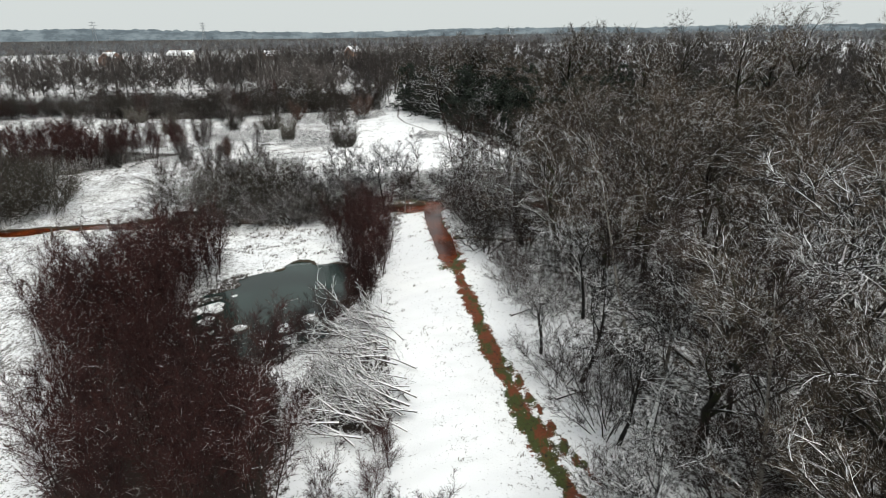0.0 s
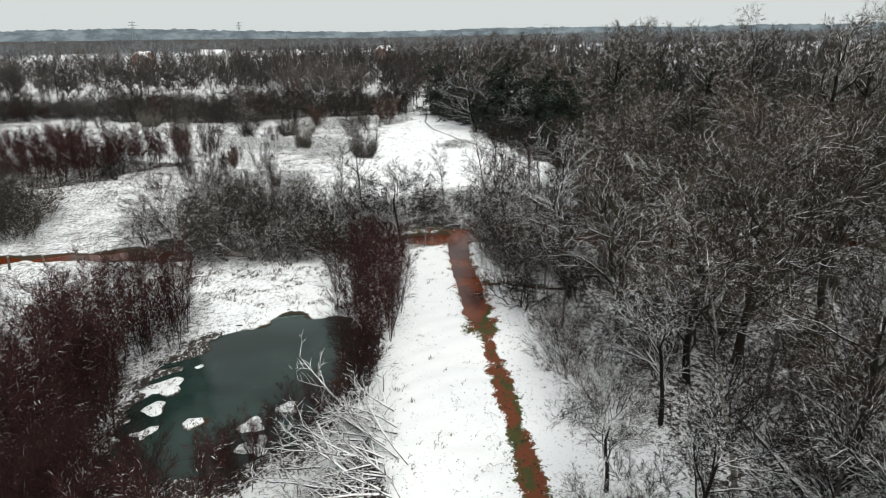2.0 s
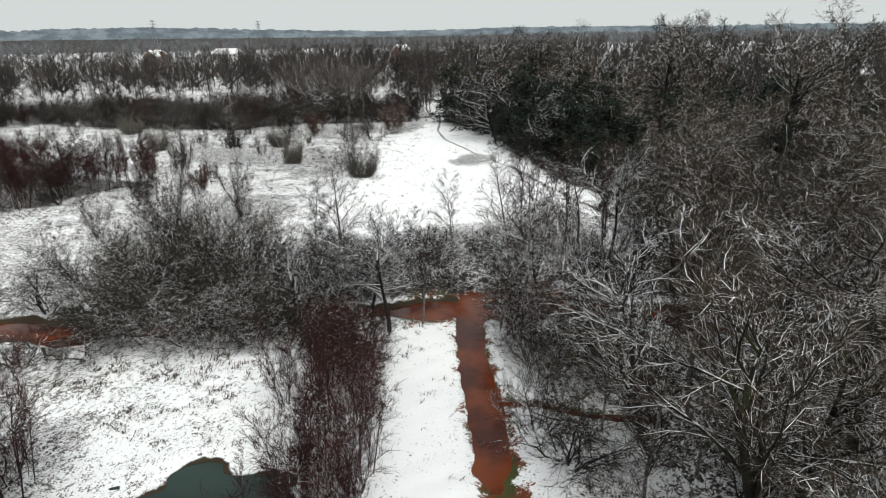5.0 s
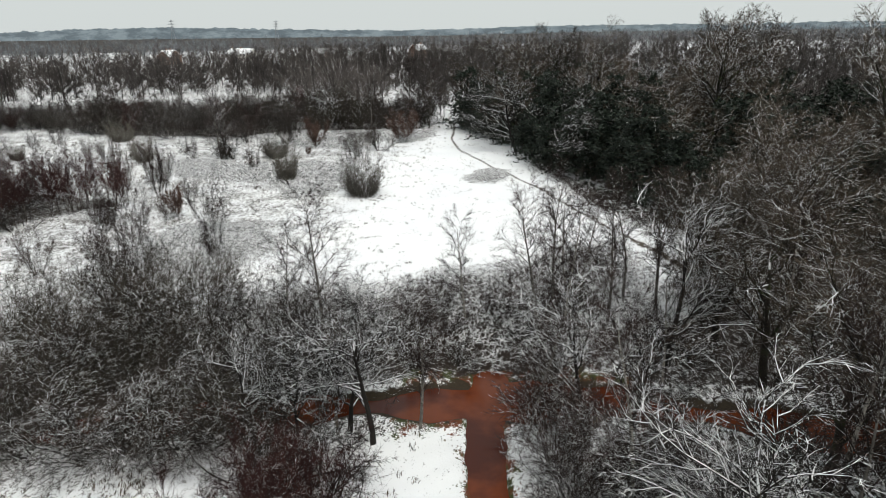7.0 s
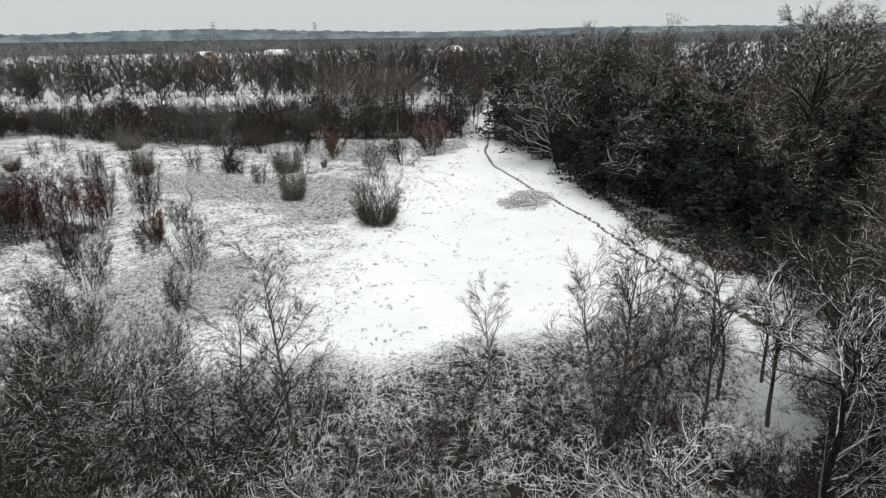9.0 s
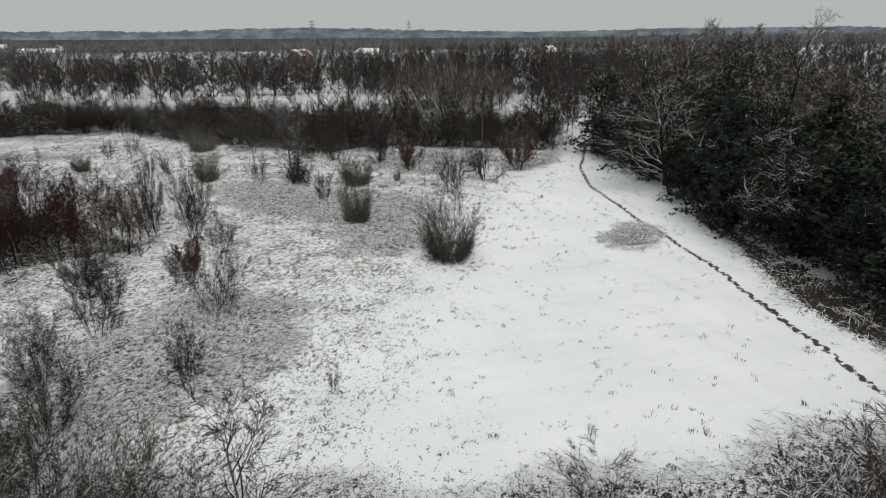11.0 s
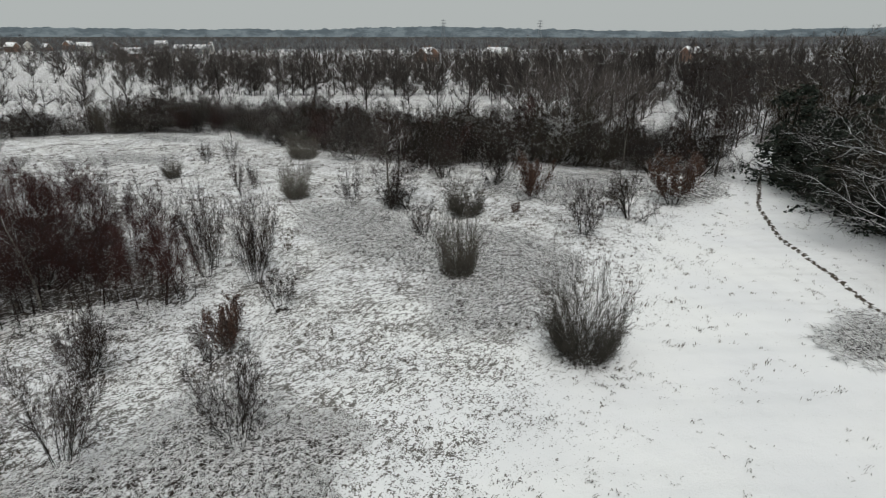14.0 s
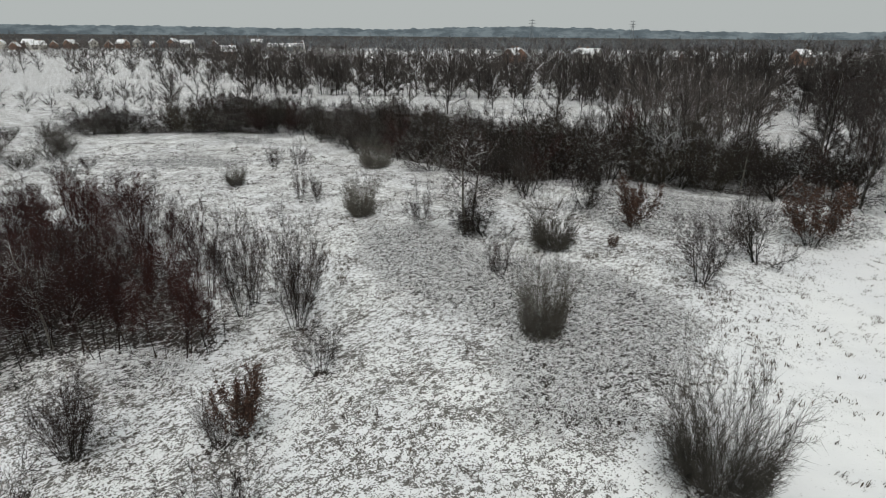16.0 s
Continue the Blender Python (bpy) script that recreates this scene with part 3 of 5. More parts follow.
# ---- distance: hill backdrop, its haze painted as a glow ----
def hills(name, dist, base, amp, seed, a0, a1):
    v, f = [], []
    n = 2200
    for i in range(n + 1):
        a = a0 + (a1 - a0) * i / n
        h = base + amp * (noise.noise((a * 3 + seed, seed, 0)) + 0.5 * noise.noise((a * 11, seed, 3)) + 0.4 * noise.noise((a * 60, seed, 5)) + 0.36 * noise.noise((a * 150, seed, 7)) + 0.2 * noise.noise((a * 420, seed, 8)))
        x, y = -math.sin(a) * dist, math.cos(a) * dist
        v += [(x, y, -5), (x, y, max(h, 4)), (x * 1.2, y * 1.2, -5)]
        if i:
            k = 3 * i
            f += [(k - 3, k, k + 1, k - 2), (k - 2, k + 1, k + 2, k - 1)]
    return tagged(new(name, mesh_of(name, v, f, HILL, True)), "glowing backdrop of low wooded hills, winter haze painted in", "hills", kind="structure")


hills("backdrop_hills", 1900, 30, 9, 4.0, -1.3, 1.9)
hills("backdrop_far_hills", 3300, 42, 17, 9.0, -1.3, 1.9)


# ---- kinds of tree ----
def up_stem(h, r, lean=0.05):
    def make(rng):
        return [((0, 0, -0.3), (rng.gauss(0, lean), rng.gauss(0, lean), 1), h, r)]
    return make


def many_stems(n, spread, h, r, ring=0.25):
    def make(rng):
        out = []
        for i in range(n):
            a = rng.uniform(0, math.tau)
            s = spread * math.sqrt(rng.random())
            q = ring * math.sqrt(rng.random())
            out.append(((math.cos(a) * q, math.sin(a) * q, -0.2), (math.cos(a) * s, math.sin(a) * s, 1), h * rng.uniform(0.7, 1.05) * (1 - 0.15 * s if s < 1 else 0.85 / s ** 0.75), r * rng.uniform(0.6, 1.1)))
        return out
    return make


OAK = [
    dict(segs=6, wob=0.09, lift=0.05, sides=7, taper=0.8, stem=True),
    {"n": (12, 14), "from": 0.26, "angle": (30, 68), "len": (0.5, 0.78), "rad": 0.34, "cone": 0.25, "segs": 6, "wob": 0.19, "lift": 0.07, "sides": 5, "taper": 0.9, "stem": True, "out": 0.15},
    {"n": (8, 9), "from": 0.15, "angle": (28, 58), "len": (0.34, 0.58), "rad": 0.42, "cone": 0.35, "segs": 4, "wob": 0.2, "lift": 0.06, "sides": 4, "taper": 0.85, "out": 0.12, "min": 0.018},
    {"n": (5, 6), "from": 0.12, "angle": (25, 58), "len": (0.4, 0.65), "rad": 0.5, "cone": 0.3, "segs": 2, "wob": 0.2, "lift": 0.05, "sides": 3, "min": 0.012, "out": 0.1},
    {"n": (10, 11), "from": 0.1, "angle": (18, 55), "len": (0.5, 1.05), "rad": 0.5, "cone": 0.2, "segs": 1, "wob": 0.15, "lift": 0.06, "sides": 3, "min": 0.0075, "last": True},
]
TALL_OAK = [
    dict(segs=8, wob=0.07, lift=0.05, sides=7, taper=0.8, stem=True),
    {"n": (13, 15), "from": 0.4, "angle": (30, 65), "len": (0.3, 0.46), "rad": 0.36, "cone": 0.25, "segs": 6, "wob": 0.19, "lift": 0.08, "sides": 4, "taper": 0.9, "stem": True, "out": 0.12},
    {"n": (8, 9), "from": 0.2, "angle": (28, 58), "len": (0.34, 0.58), "rad": 0.42, "cone": 0.35, "segs": 4, "wob": 0.2, "lift": 0.06, "sides": 3, "taper": 0.85, "out": 0.1, "min": 0.018},
    {"n": (6, 7), "from": 0.12, "angle": (25, 58), "len": (0.4, 0.65), "rad": 0.5, "cone": 0.3, "segs": 1, "wob": 0.2, "lift": 0.05, "sides": 3, "min": 0.013, "out": 0.1},
    {"n": (9, 10), "from": 0.1, "angle": (18, 55), "len": (0.5, 1.05), "rad": 0.5, "cone": 0.2, "segs": 1, "wob": 0.15, "lift": 0.06, "sides": 3, "min": 0.009, "last": True},
]
OAK_PLAIN = [
    dict(segs=5, wob=0.09, lift=0.05, sides=5, taper=0.78, stem=True),
    {"n": (10, 11), "from": 0.3, "angle": (28, 62), "len": (0.55, 0.8), "rad": 0.48, "cone": 0.25, "segs": 4, "wob": 0.15, "lift": 0.1, "sides": 4, "taper": 0.85, "stem": True, "out": 0.25},
    {"n": (9, 10), "from": 0.12, "angle": (28, 55), "len": (0.36, 0.58), "rad": 0.42, "cone": 0.35, "segs": 2, "wob": 0.14, "lift": 0.09, "sides": 3, "taper": 0.8, "out": 0.25, "min": 0.02},
    {"n": (26, 28), "from": 0.1, "angle": (22, 55), "len": (0.35, 0.7), "rad": 0.45, "cone": 0.3, "segs": 1, "wob": 0.2, "lift": 0.08, "sides": 3, "min": 0.010, "last": True},
]
BIRCH = [
    dict(segs=7, wob=0.05, lift=0.04, sides=6, taper=0.92, stem=True),
    {"n": (20, 24), "from": 0.22, "angle": (28, 50), "len": (0.26, 0.40), "rad": 0.3, "cone": 0.55, "segs": 4, "wob": 0.12, "lift": 0.04, "sides": 3},
    {"n": (8, 9), "from": 0.15, "angle": (22, 48), "len": (0.35, 0.55), "rad": 0.45, "cone": 0.4, "segs": 2, "wob": 0.15, "lift": -0.02, "sides": 3, "min": 0.008},
    {"n": (14, 16), "from": 0.1, "angle": (20, 50), "len": (0.5, 0.9), "rad": 0.5, "cone": 0.3, "segs": 1, "wob": 0.2, "lift": -0.1, "sides": 3, "min": 0.0085, "last": True},
]
SAPLING = [
    dict(segs=6, wob=0.06, lift=0.03, sides=3, taper=0.92, stem=True),
    {"n": (14, 16), "from": 0.15, "angle": (18, 42), "len": (0.24, 0.40), "rad": 0.4, "cone": 0.5, "segs": 2, "wob": 0.10, "lift": 0.09, "sides": 3, "min": 0.007},
    {"n": (6, 7), "from": 0.1, "angle": (18, 48), "len": (0.4, 0.7), "rad": 0.5, "cone": 0.3, "segs": 1, "wob": 0.1, "lift": 0.05, "sides": 3, "min": 0.006},
    {"n": 5, "from": 0.1, "angle": (20, 55), "len": (0.6, 1.2), "rad": 0.6, "cone": 0.2, "segs": 1, "wob": 0.1, "lift": 0.03, "sides": 3, "min": 0.009, "last": True},
]
# stems that stay bare below, for the birches of the meadow
THICKET = [SAPLING[0], dict(SAPLING[1], **{"from": 0.32, "n": (11, 13), "angle": (22, 46)}), SAPLING[2], SAPLING[3]]
SLIM = [
    dict(segs=5, wob=0.09, lift=0.05, sides=4, taper=0.88, stem=True),
    {"n": (12, 14), "from": 0.15, "angle": (22, 48), "len": (0.28, 0.48), "rad": 0.42, "cone": 0.4, "segs": 3, "wob": 0.13, "lift": 0.05, "sides": 3, "min": 0.008},
    {"n": (5, 6), "from": 0.15, "angle": (22, 50), "len": (0.35, 0.6), "rad": 0.5, "cone": 0.3, "segs": 1, "wob": 0.1, "lift": 0.05, "sides": 3, "min": 0.006},
    {"n": (6, 7), "from": 0.1, "angle": (20, 50), "len": (0.5, 1.0), "rad": 0.5, "cone": 0.3, "segs": 1, "wob": 0.1, "lift": 0.05, "sides": 3, "min": 0.0085, "last": True},
]
WILLOW = [
    dict(segs=4, wob=0.10, lift=0.02, sides=3, taper=0.85, stem=True),
    {"n": (9, 10), "from": 0.08, "angle": (16, 48), "len": (0.32, 0.5), "rad": 0.5, "cone": 0.3, "segs": 3, "wob": 0.12, "lift": 0.05, "sides": 3, "min": 0.008},
    {"n": (15, 17), "from": 0.1, "angle": (18, 52), "len": (0.35, 0.75), "rad": 0.5, "cone": 0.3, "segs": 1, "wob": 0.1, "lift": 0.05, "sides": 3, "min": 0.0085, "last": True},
]
WILLOW_DENSE = [
    dict(segs=5, wob=0.11, lift=0.07, sides=3, taper=0.88, stem=True),
    {"n": (9, 10), "from": 0.06, "angle": (16, 48), "len": (0.3, 0.5), "rad": 0.5, "cone": 0.3, "segs": 2, "wob": 0.12, "lift": 0.06, "sides": 3, "min": 0.005},
    {"n": (15, 17), "from": 0.1, "angle": (16, 50), "len": (0.35, 0.75), "rad": 0.5, "cone": 0.3, "segs": 1, "wob": 0.1, "lift": 0.05, "sides": 3, "min": 0.006, "last": True},
]
THORN = [
    dict(segs=5, wob=0.17, lift=0.02, sides=4, taper=0.78, stem=True),
    {"n": (7, 8), "from": 0.12, "angle": (28, 62), "len": (0.4, 0.65), "rad": 0.5, "cone": 0.3, "segs": 4, "wob": 0.2, "lift": 0.03, "sides": 4, "min": 0.014, "out": 0.2},
    {"n": (7, 8), "from": 0.1, "angle": (28, 62), "len": (0.35, 0.6), "rad": 0.5, "cone": 0.3, "segs": 2, "wob": 0.2, "lift": 0.0, "sides": 3, "min": 0.010},
    {"n": (8, 9), "from": 0.1, "angle": (22, 60), "len": (0.6, 1.1), "rad": 0.6, "cone": 0.2, "segs": 1, "wob": 0.2, "lift": 0.03, "sides": 3, "min": 0.0085, "last": True},
]


class Kind:
    """Some variants of one kind of plant, handed out in turn."""

    def __init__(self, made):
        self.made, self.used, self.turn = made, [False] * len(made), 0
        self.tall, self.broad = [], []
        for ob in made:
            co = np.array([v.co[:] for c in ob.children if c.name.startswith("crown") for v in c.data.vertices])
            self.tall.append(float(np.percentile(co[:, 2], 97)))
            self.broad.append(float(np.percentile(np.hypot(co[:, 0], co[:, 1]), 92)))

    def stand(self, x, y, size, spin, wide=1.0):
        i = self.turn % len(self.made)
        self.turn += 1
        m = Matrix.Translation((x, y, height(x, y))) @ Matrix.Rotation(spin, 4, "Z") @ Matrix.Diagonal((size * wide, size * wide, size, 1))
        if self.used[i]:
            first = self.made[i].scale
            return copy_thing(self.made[i], m @ Matrix.Diagonal((1 / first.x, 1 / first.y, 1 / first.z, 1)))
        self.used[i] = True
        self.made[i].matrix_basis = m
        return self.made[i]

    def grow(self, x, y, high, spin, wide=1.0, radius=None):
        """Stands one with its crown's top at that height, and as broad as asked."""
        i = self.turn % len(self.made)
        size = high / self.tall[i]
        return self.stand(x, y, size, spin, wide if radius is None else radius / self.broad[i] / size)


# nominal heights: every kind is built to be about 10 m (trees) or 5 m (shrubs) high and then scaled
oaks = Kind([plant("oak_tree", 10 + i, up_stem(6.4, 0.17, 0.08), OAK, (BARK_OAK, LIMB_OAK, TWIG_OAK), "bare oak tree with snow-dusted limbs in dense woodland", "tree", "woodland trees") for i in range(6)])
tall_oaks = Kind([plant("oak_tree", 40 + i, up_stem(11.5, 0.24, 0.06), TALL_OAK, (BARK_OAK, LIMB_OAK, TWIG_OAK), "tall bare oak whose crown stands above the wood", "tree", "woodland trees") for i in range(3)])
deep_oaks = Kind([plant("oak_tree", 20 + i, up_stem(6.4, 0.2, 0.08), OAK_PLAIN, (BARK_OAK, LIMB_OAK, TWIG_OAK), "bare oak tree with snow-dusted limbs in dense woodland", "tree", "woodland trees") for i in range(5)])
white_oaks = Kind([plant("oak_tree", 30 + i, up_stem(5.8, 0.13, 0.15), OAK, (LIMB_WHITE, LIMB_WHITE, TWIG_WHITE), "bare spreading tree with limbs outlined in white snow", "tree", "woodland trees") for i in range(3)])
birches = Kind([plant("birch_tree", 50 + i, up_stem(10.0, 0.11, 0.06), BIRCH, (BARK_BIRCH, LIMB_BIRCH, TWIG_BIRCH), "bare silver birch with a pale slender trunk", "tree", "birch trees") for i in range(5)])
saplings = Kind([plant("young_birch", 70 + i, many_stems(4, 0.2, 5.2, 0.035, 0.5), SAPLING, (BARK_RED, TWIG_RED, TWIG_RED), "clump of young red-twigged birch stems, bare", "tree", "young birches") for i in range(6)])
willows = Kind([plant("willow_shrub", 90 + i, many_stems(36, 0.75, 4.5, 0.02, 1.2), WILLOW, (BARK_WILLOW, TWIG_WILLOW, TWIG_WILLOW), "rounded bare grey willow shrub rising from the snow", "shrub", "willow shrubs") for i in range(4)])
meadow_willows = Kind([plant("willow_shrub", 100 + i, many_stems(140, 2.2, 4.2, 0.008, 0.9), WILLOW_DENSE, (TWIG_OLIVE, TWIG_OLIVE, TWIG_OLIVE), "rounded bare grey-green willow shrub alone in the snow", "shrub", "willow shrubs") for i in range(2)])
thickets = Kind([plant("young_birch", 80 + i, many_stems(7, 0.2, 4.6, 0.034, 0.9), THICKET, (BARK_RED, TWIG_RED, TWIG_RED), "dense clump of young red-twigged birch stems, bare", "tree", "young birches") for i in range(4)])
thorns = Kind([plant("thorn_shrub", 110 + i, many_stems(8, 0.9, 4.0, 0.055, 0.5), THORN, (BARK_WILLOW, LIMB_THORN, TWIG_THORN), "dense bare thorn bush dusted with snow", "shrub", "thorn scrub") for i in range(4)])
leafy = Kind([plant("beech_shrub", 130 + i, many_stems(9, 0.5, 4.6, 0.03, 0.35), SAPLING, (BARK_WILLOW, LIMB_BIRCH, TWIG_BIRCH), "upright shrub still holding withered brown leaves", "shrub", "leafy shrubs", (4, 0.085, DEADLEAF, "withered brown leaves")) for i in range(2)])
slim = Kind([plant("bare_shrub", 150 + i, many_stems(11, 0.7, 4.3, 0.026, 0.5), SLIM, (BARK_WILLOW, LIMB_BIRCH, TWIG_BIRCH), "thin upright bare shrub with snow at its foot", "shrub", "bare shrubs") for i in range(4)])
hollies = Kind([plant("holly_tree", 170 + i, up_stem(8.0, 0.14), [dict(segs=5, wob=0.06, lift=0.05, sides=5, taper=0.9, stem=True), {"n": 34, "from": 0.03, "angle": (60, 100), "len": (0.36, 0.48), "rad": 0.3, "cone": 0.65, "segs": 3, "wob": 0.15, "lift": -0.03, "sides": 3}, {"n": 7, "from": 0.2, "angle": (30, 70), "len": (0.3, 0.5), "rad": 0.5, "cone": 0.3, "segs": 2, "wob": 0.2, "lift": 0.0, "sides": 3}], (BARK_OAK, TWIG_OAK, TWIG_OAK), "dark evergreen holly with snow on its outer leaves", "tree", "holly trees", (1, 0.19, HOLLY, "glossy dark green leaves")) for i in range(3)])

rng = random.Random(7)


def spots(poly, gap, seed, limit=1000, keep=lambda x, y: True):
    """Scattered places in a polygon, none nearer to another than gap(x, y)."""
    r = random.Random(seed)
    xs, ys = [p[0] for p in poly], [p[1] for p in poly]
    cells, out = {}, []
    tries = int((max(xs) - min(xs)) * (max(ys) - min(ys)) / 1.2)
    cand = [(r.uniform(min(xs), max(xs)), r.uniform(min(ys), max(ys))) for _ in range(min(tries, 30000))]
    ins = poly_sdf(poly, np.array([c[0] for c in cand]), np.array([c[1] for c in cand]))
    for (x, y), s in zip(cand, ins):
        if s <= 0 or not keep(x, y):
            continue
        g = gap(x, y)
        cx, cy = int(x // 6), int(y // 6)
        if any((x - a) ** 2 + (y - b) ** 2 < g * g for i in (-1, 0, 1) for j in (-1, 0, 1) for a, b in cells.get((cx + i, cy + j), ())):
            continue
        cells.setdefault((cx, cy), []).append((x, y))
        out.append((x, y, float(s)))
        if len(out) >= limit:
            break
    return out


def off_path(x, y, clear=1.4):
    d, _ = line_dist(FOOTPATH, np.array([x]), np.array([y]))
    e, _ = line_dist(STREAM, np.array([x]), np.array([y]))
    return d[0] > clear and e[0] > 1.5


def off_water(x, y, near=1.8):
    """Whether a place lies in the stream."""
    d, _ = line_dist(STREAM, np.array([x]), np.array([y]))
    return d[0] < near


def spin():
    return rng.uniform(0, math.tau)


# ---- the wood on the east side ----
NEARWOOD = [(6.0, 6), (5.6, 20), (4.9, 30), (4.4, 40), (4.4, 46), (3.6, 55), (4, 62), (9, 66.5), (14.5, 72), (17.5, 80), (13.8, 91), (9.6, 99), (3.6, 112), (-3.2, 131), (-8, 141), (-9, 150), (10, 160), (34, 140), (46, 100), (46, 40), (40, 20), (24, 6)]
for x, y, s in spots(NEARWOOD, lambda x, y: 2.9 if x < 15 and y < 70 else 3.2 if y > 78 and x < 26 else 4.2, 3, 440, off_path):
    p = rng.random()
    if y > 76 and s < 14 and p < 0.86:
        hollies.stand(x, y, rng.uniform(0.75, 1.3), spin())
    elif s < 3.5 and y < 70:
        if p < 0.45:
            birches.grow(x, y, rng.uniform(5.5, 8.5), spin(), 1.1)
        elif p < 0.7:
            slim.stand(x, y, rng.uniform(0.5, 0.9), spin())
        else:
            white_oaks.grow(x, y, rng.uniform(4.5, 6.2), spin(), 1.15)
    elif s < 9:
        if p < 0.35:
            birches.grow(x, y, rng.uniform(8, 10.5), spin(), 1.1)
        elif p < 0.55 and y < 70:
            white_oaks.grow(x, y, rng.uniform(6.8, 8.6), spin(), 1.15)
        else:
            oaks.grow(x, y, rng.uniform(7.5, 10.2), spin(), 1.2)
    else:
        size = rng.uniform(9.0, 11.6) + (0.9 if s > 22 and rng.random() < 0.5 else 0)
        (white_oaks if p < 0.1 else birches if p < 0.18 else oaks if s < 15 else deep_oaks).grow(x, y, size, spin(), 1.15)

for x, y, h in [(4.8, 113, 11.5), (1.2, 118, 12), (8.6, 102.6, 9.5), (-3.2, 133, 10)]:
    white_oaks.grow(x, y, h - 2, spin(), 1.2)
for x, y, s in spots([(5.6, 8), (5.2, 26), (4.6, 45), (5, 56), (24, 56), (24, 8)], lambda x, y: 3.0, 9, 60, off_path):
    (slim if rng.random() < 0.7 else thorns).stand(x, y, rng.uniform(0.55, 0.95), spin(), 1.2)

# tall oaks that stand above the canopy
for x, y, h in [(36.5, 71, 17.6), (30, 63, 16.6), (44, 76, 18), (40, 58, 17), (19.4, 99.5, 16.4), (24, 105, 16.8), (34.7, 90.6, 17.4), (28.9, 122.5, 17.2), (33, 127, 16.8), (2, 138, 15.6), (6.5, 141, 16), (-2, 144, 15.2), (13, 132, 16.2), (26, 84, 16.2), (33, 46, 17)]:
    tall_oaks.grow(x, y, h - 0.7, spin(), 1.2)
EDGE = [(17.2, 78), (13.6, 90), (9.4, 98.8), (3.6, 111.8), (-2.8, 130.8), (-7.2, 141.4)]
for i in range(32):
    q = i / 31 * (len(EDGE) - 1.001)
    (ax, ay), (bx, by) = EDGE[int(q)], EDGE[int(q) + 1]
    hollies.stand(ax + (bx - ax) * (q % 1) + rng.gauss(0, 0.7), ay + (by - ay) * (q % 1) + rng.gauss(0, 0.5), rng.uniform(0.5, 1.0), spin(), 1.15)

# ---- trees along the stream ----
for x, y, h in [(-3.6, 57.0, 6.8), (0.8, 56.1, 5.6), (-9.8, 64.6, 8.6), (-11.8, 64.9, 6.7), (-2.4, 67.2, 6.2), (2.5, 66.0, 9.0), (1.5, 65.3, 8.6), (5.5, 67.1, 8.4), (2.6, 63.6, 8.0), (6.8, 70, 7.6), (8.4, 68.6, 8.2), (4.4, 70.5, 6.6), (9.2, 72, 7.4), (3.6, 68.4, 7.2)]:
    birches.grow(x, y, h, spin(), 1.1)
for x, y, h in [(6.4, 46.4, 8.0), (7.6, 62.5, 8.0), (-8.2, 55.2, 5.0), (12, 49.5, 8.5), (-5.3, 55.7, 6.6), (-6.4, 56.3, 6.2), (3.3, 57.3, 6.2), (-10.6, 55.6, 4.6)]:
    white_oaks.grow(x, y, h, spin(), 1.15)
for x, y, s in spots([(-25, 53.3), (-14, 57.4), (-8, 60.4), (-9, 62.5), (-16, 63.5), (-25.5, 63.5), (-27.5, 59)], lambda x, y: 2.3, 5, 60, lambda x, y: off_path(x, y, 1)):
    (willows if rng.random() < 0.65 else thorns).grow(x, y, rng.uniform(2.4, 3.9), spin(), 1.3)
for x, y, s in spots([(-22, 53.2), (-15, 54.3), (-9, 56), (-7, 57), (-9, 58.2), (-16, 57.4), (-22, 56)], lambda x, y: 1.35, 17, 30, lambda x, y: not off_water(x, y, 0.7)):
    (willows if rng.random() < 0.4 else thorns).stand(x, y, rng.uniform(0.6, 0.85), spin(), 1.35)
for x, y, s in spots([(-52, 52), (-40, 54.8), (-38, 58), (-41, 66), (-54, 68)], lambda x, y: 2.5, 6, 40):
    willows.stand(x, y, rng.uniform(0.95, 1.25), spin(), 1.15)
for x, y, s in spots([(-9, 60.6), (3, 61.2), (8, 65), (4, 69), (-6, 68), (-12, 67)], lambda x, y: 1.9, 8, 60):
    (slim if rng.random() < 0.6 else thorns).stand(x, y, rng.uniform(0.35, 0.65), spin())
for x, y, s in spots([(-24, 62), (-15, 62), (-14.5, 66), (-18, 67.5), (-24, 66.5)], lambda x, y: 2.4, 19, 10):
    (thorns if rng.random() < 0.6 else willows).grow(x, y, rng.uniform(2.8, 4.2), spin(), 1.15)
for x, y in [(-11.5, 55.2), (-10, 53.6), (-8.2, 52.8), (-21, 52.6), (-12.8, 54.6), (-9.2, 55.4), (-7.4, 54.2), (-24, 51.8), (-6.6, 52.2), (-14.6, 54.4), (3.2, 56.6), (4.6, 54.6), (3.4, 52)]:
    thorns.stand(x, y, rng.uniform(0.55, 0.8), spin(), 1.3)

for x, y in [(1.7, 55.2), (2.3, 52.6), (2.5, 50.6), (2.2, 46.8), (3.2, 45), (2.9, 54), (1.9, 56.6)]:
    (slim if rng.random() < 0.6 else thorns).stand(x, y, rng.uniform(0.55, 0.85), spin(), 1.2)

for x, y, h in [(10.7, 68.2, 9.4), (10.5, 64.8, 9.2), (13, 70, 9.5), (16.5, 76, 10.5), (17.5, 72, 11), (15.8, 68.4, 10), (19, 80, 11)]:
    oaks.grow(x, y, h - 1.0, spin(), 1.1)
for x, y, s in spots([(4, 60.6), (16, 59.5), (18, 70), (13.8, 74), (8, 66.4)], lambda x, y: 2.2, 18, 26, off_path):
    (thorns if rng.random() < 0.55 else slim).stand(x, y, rng.uniform(0.45, 0.8), spin(), 1.2)

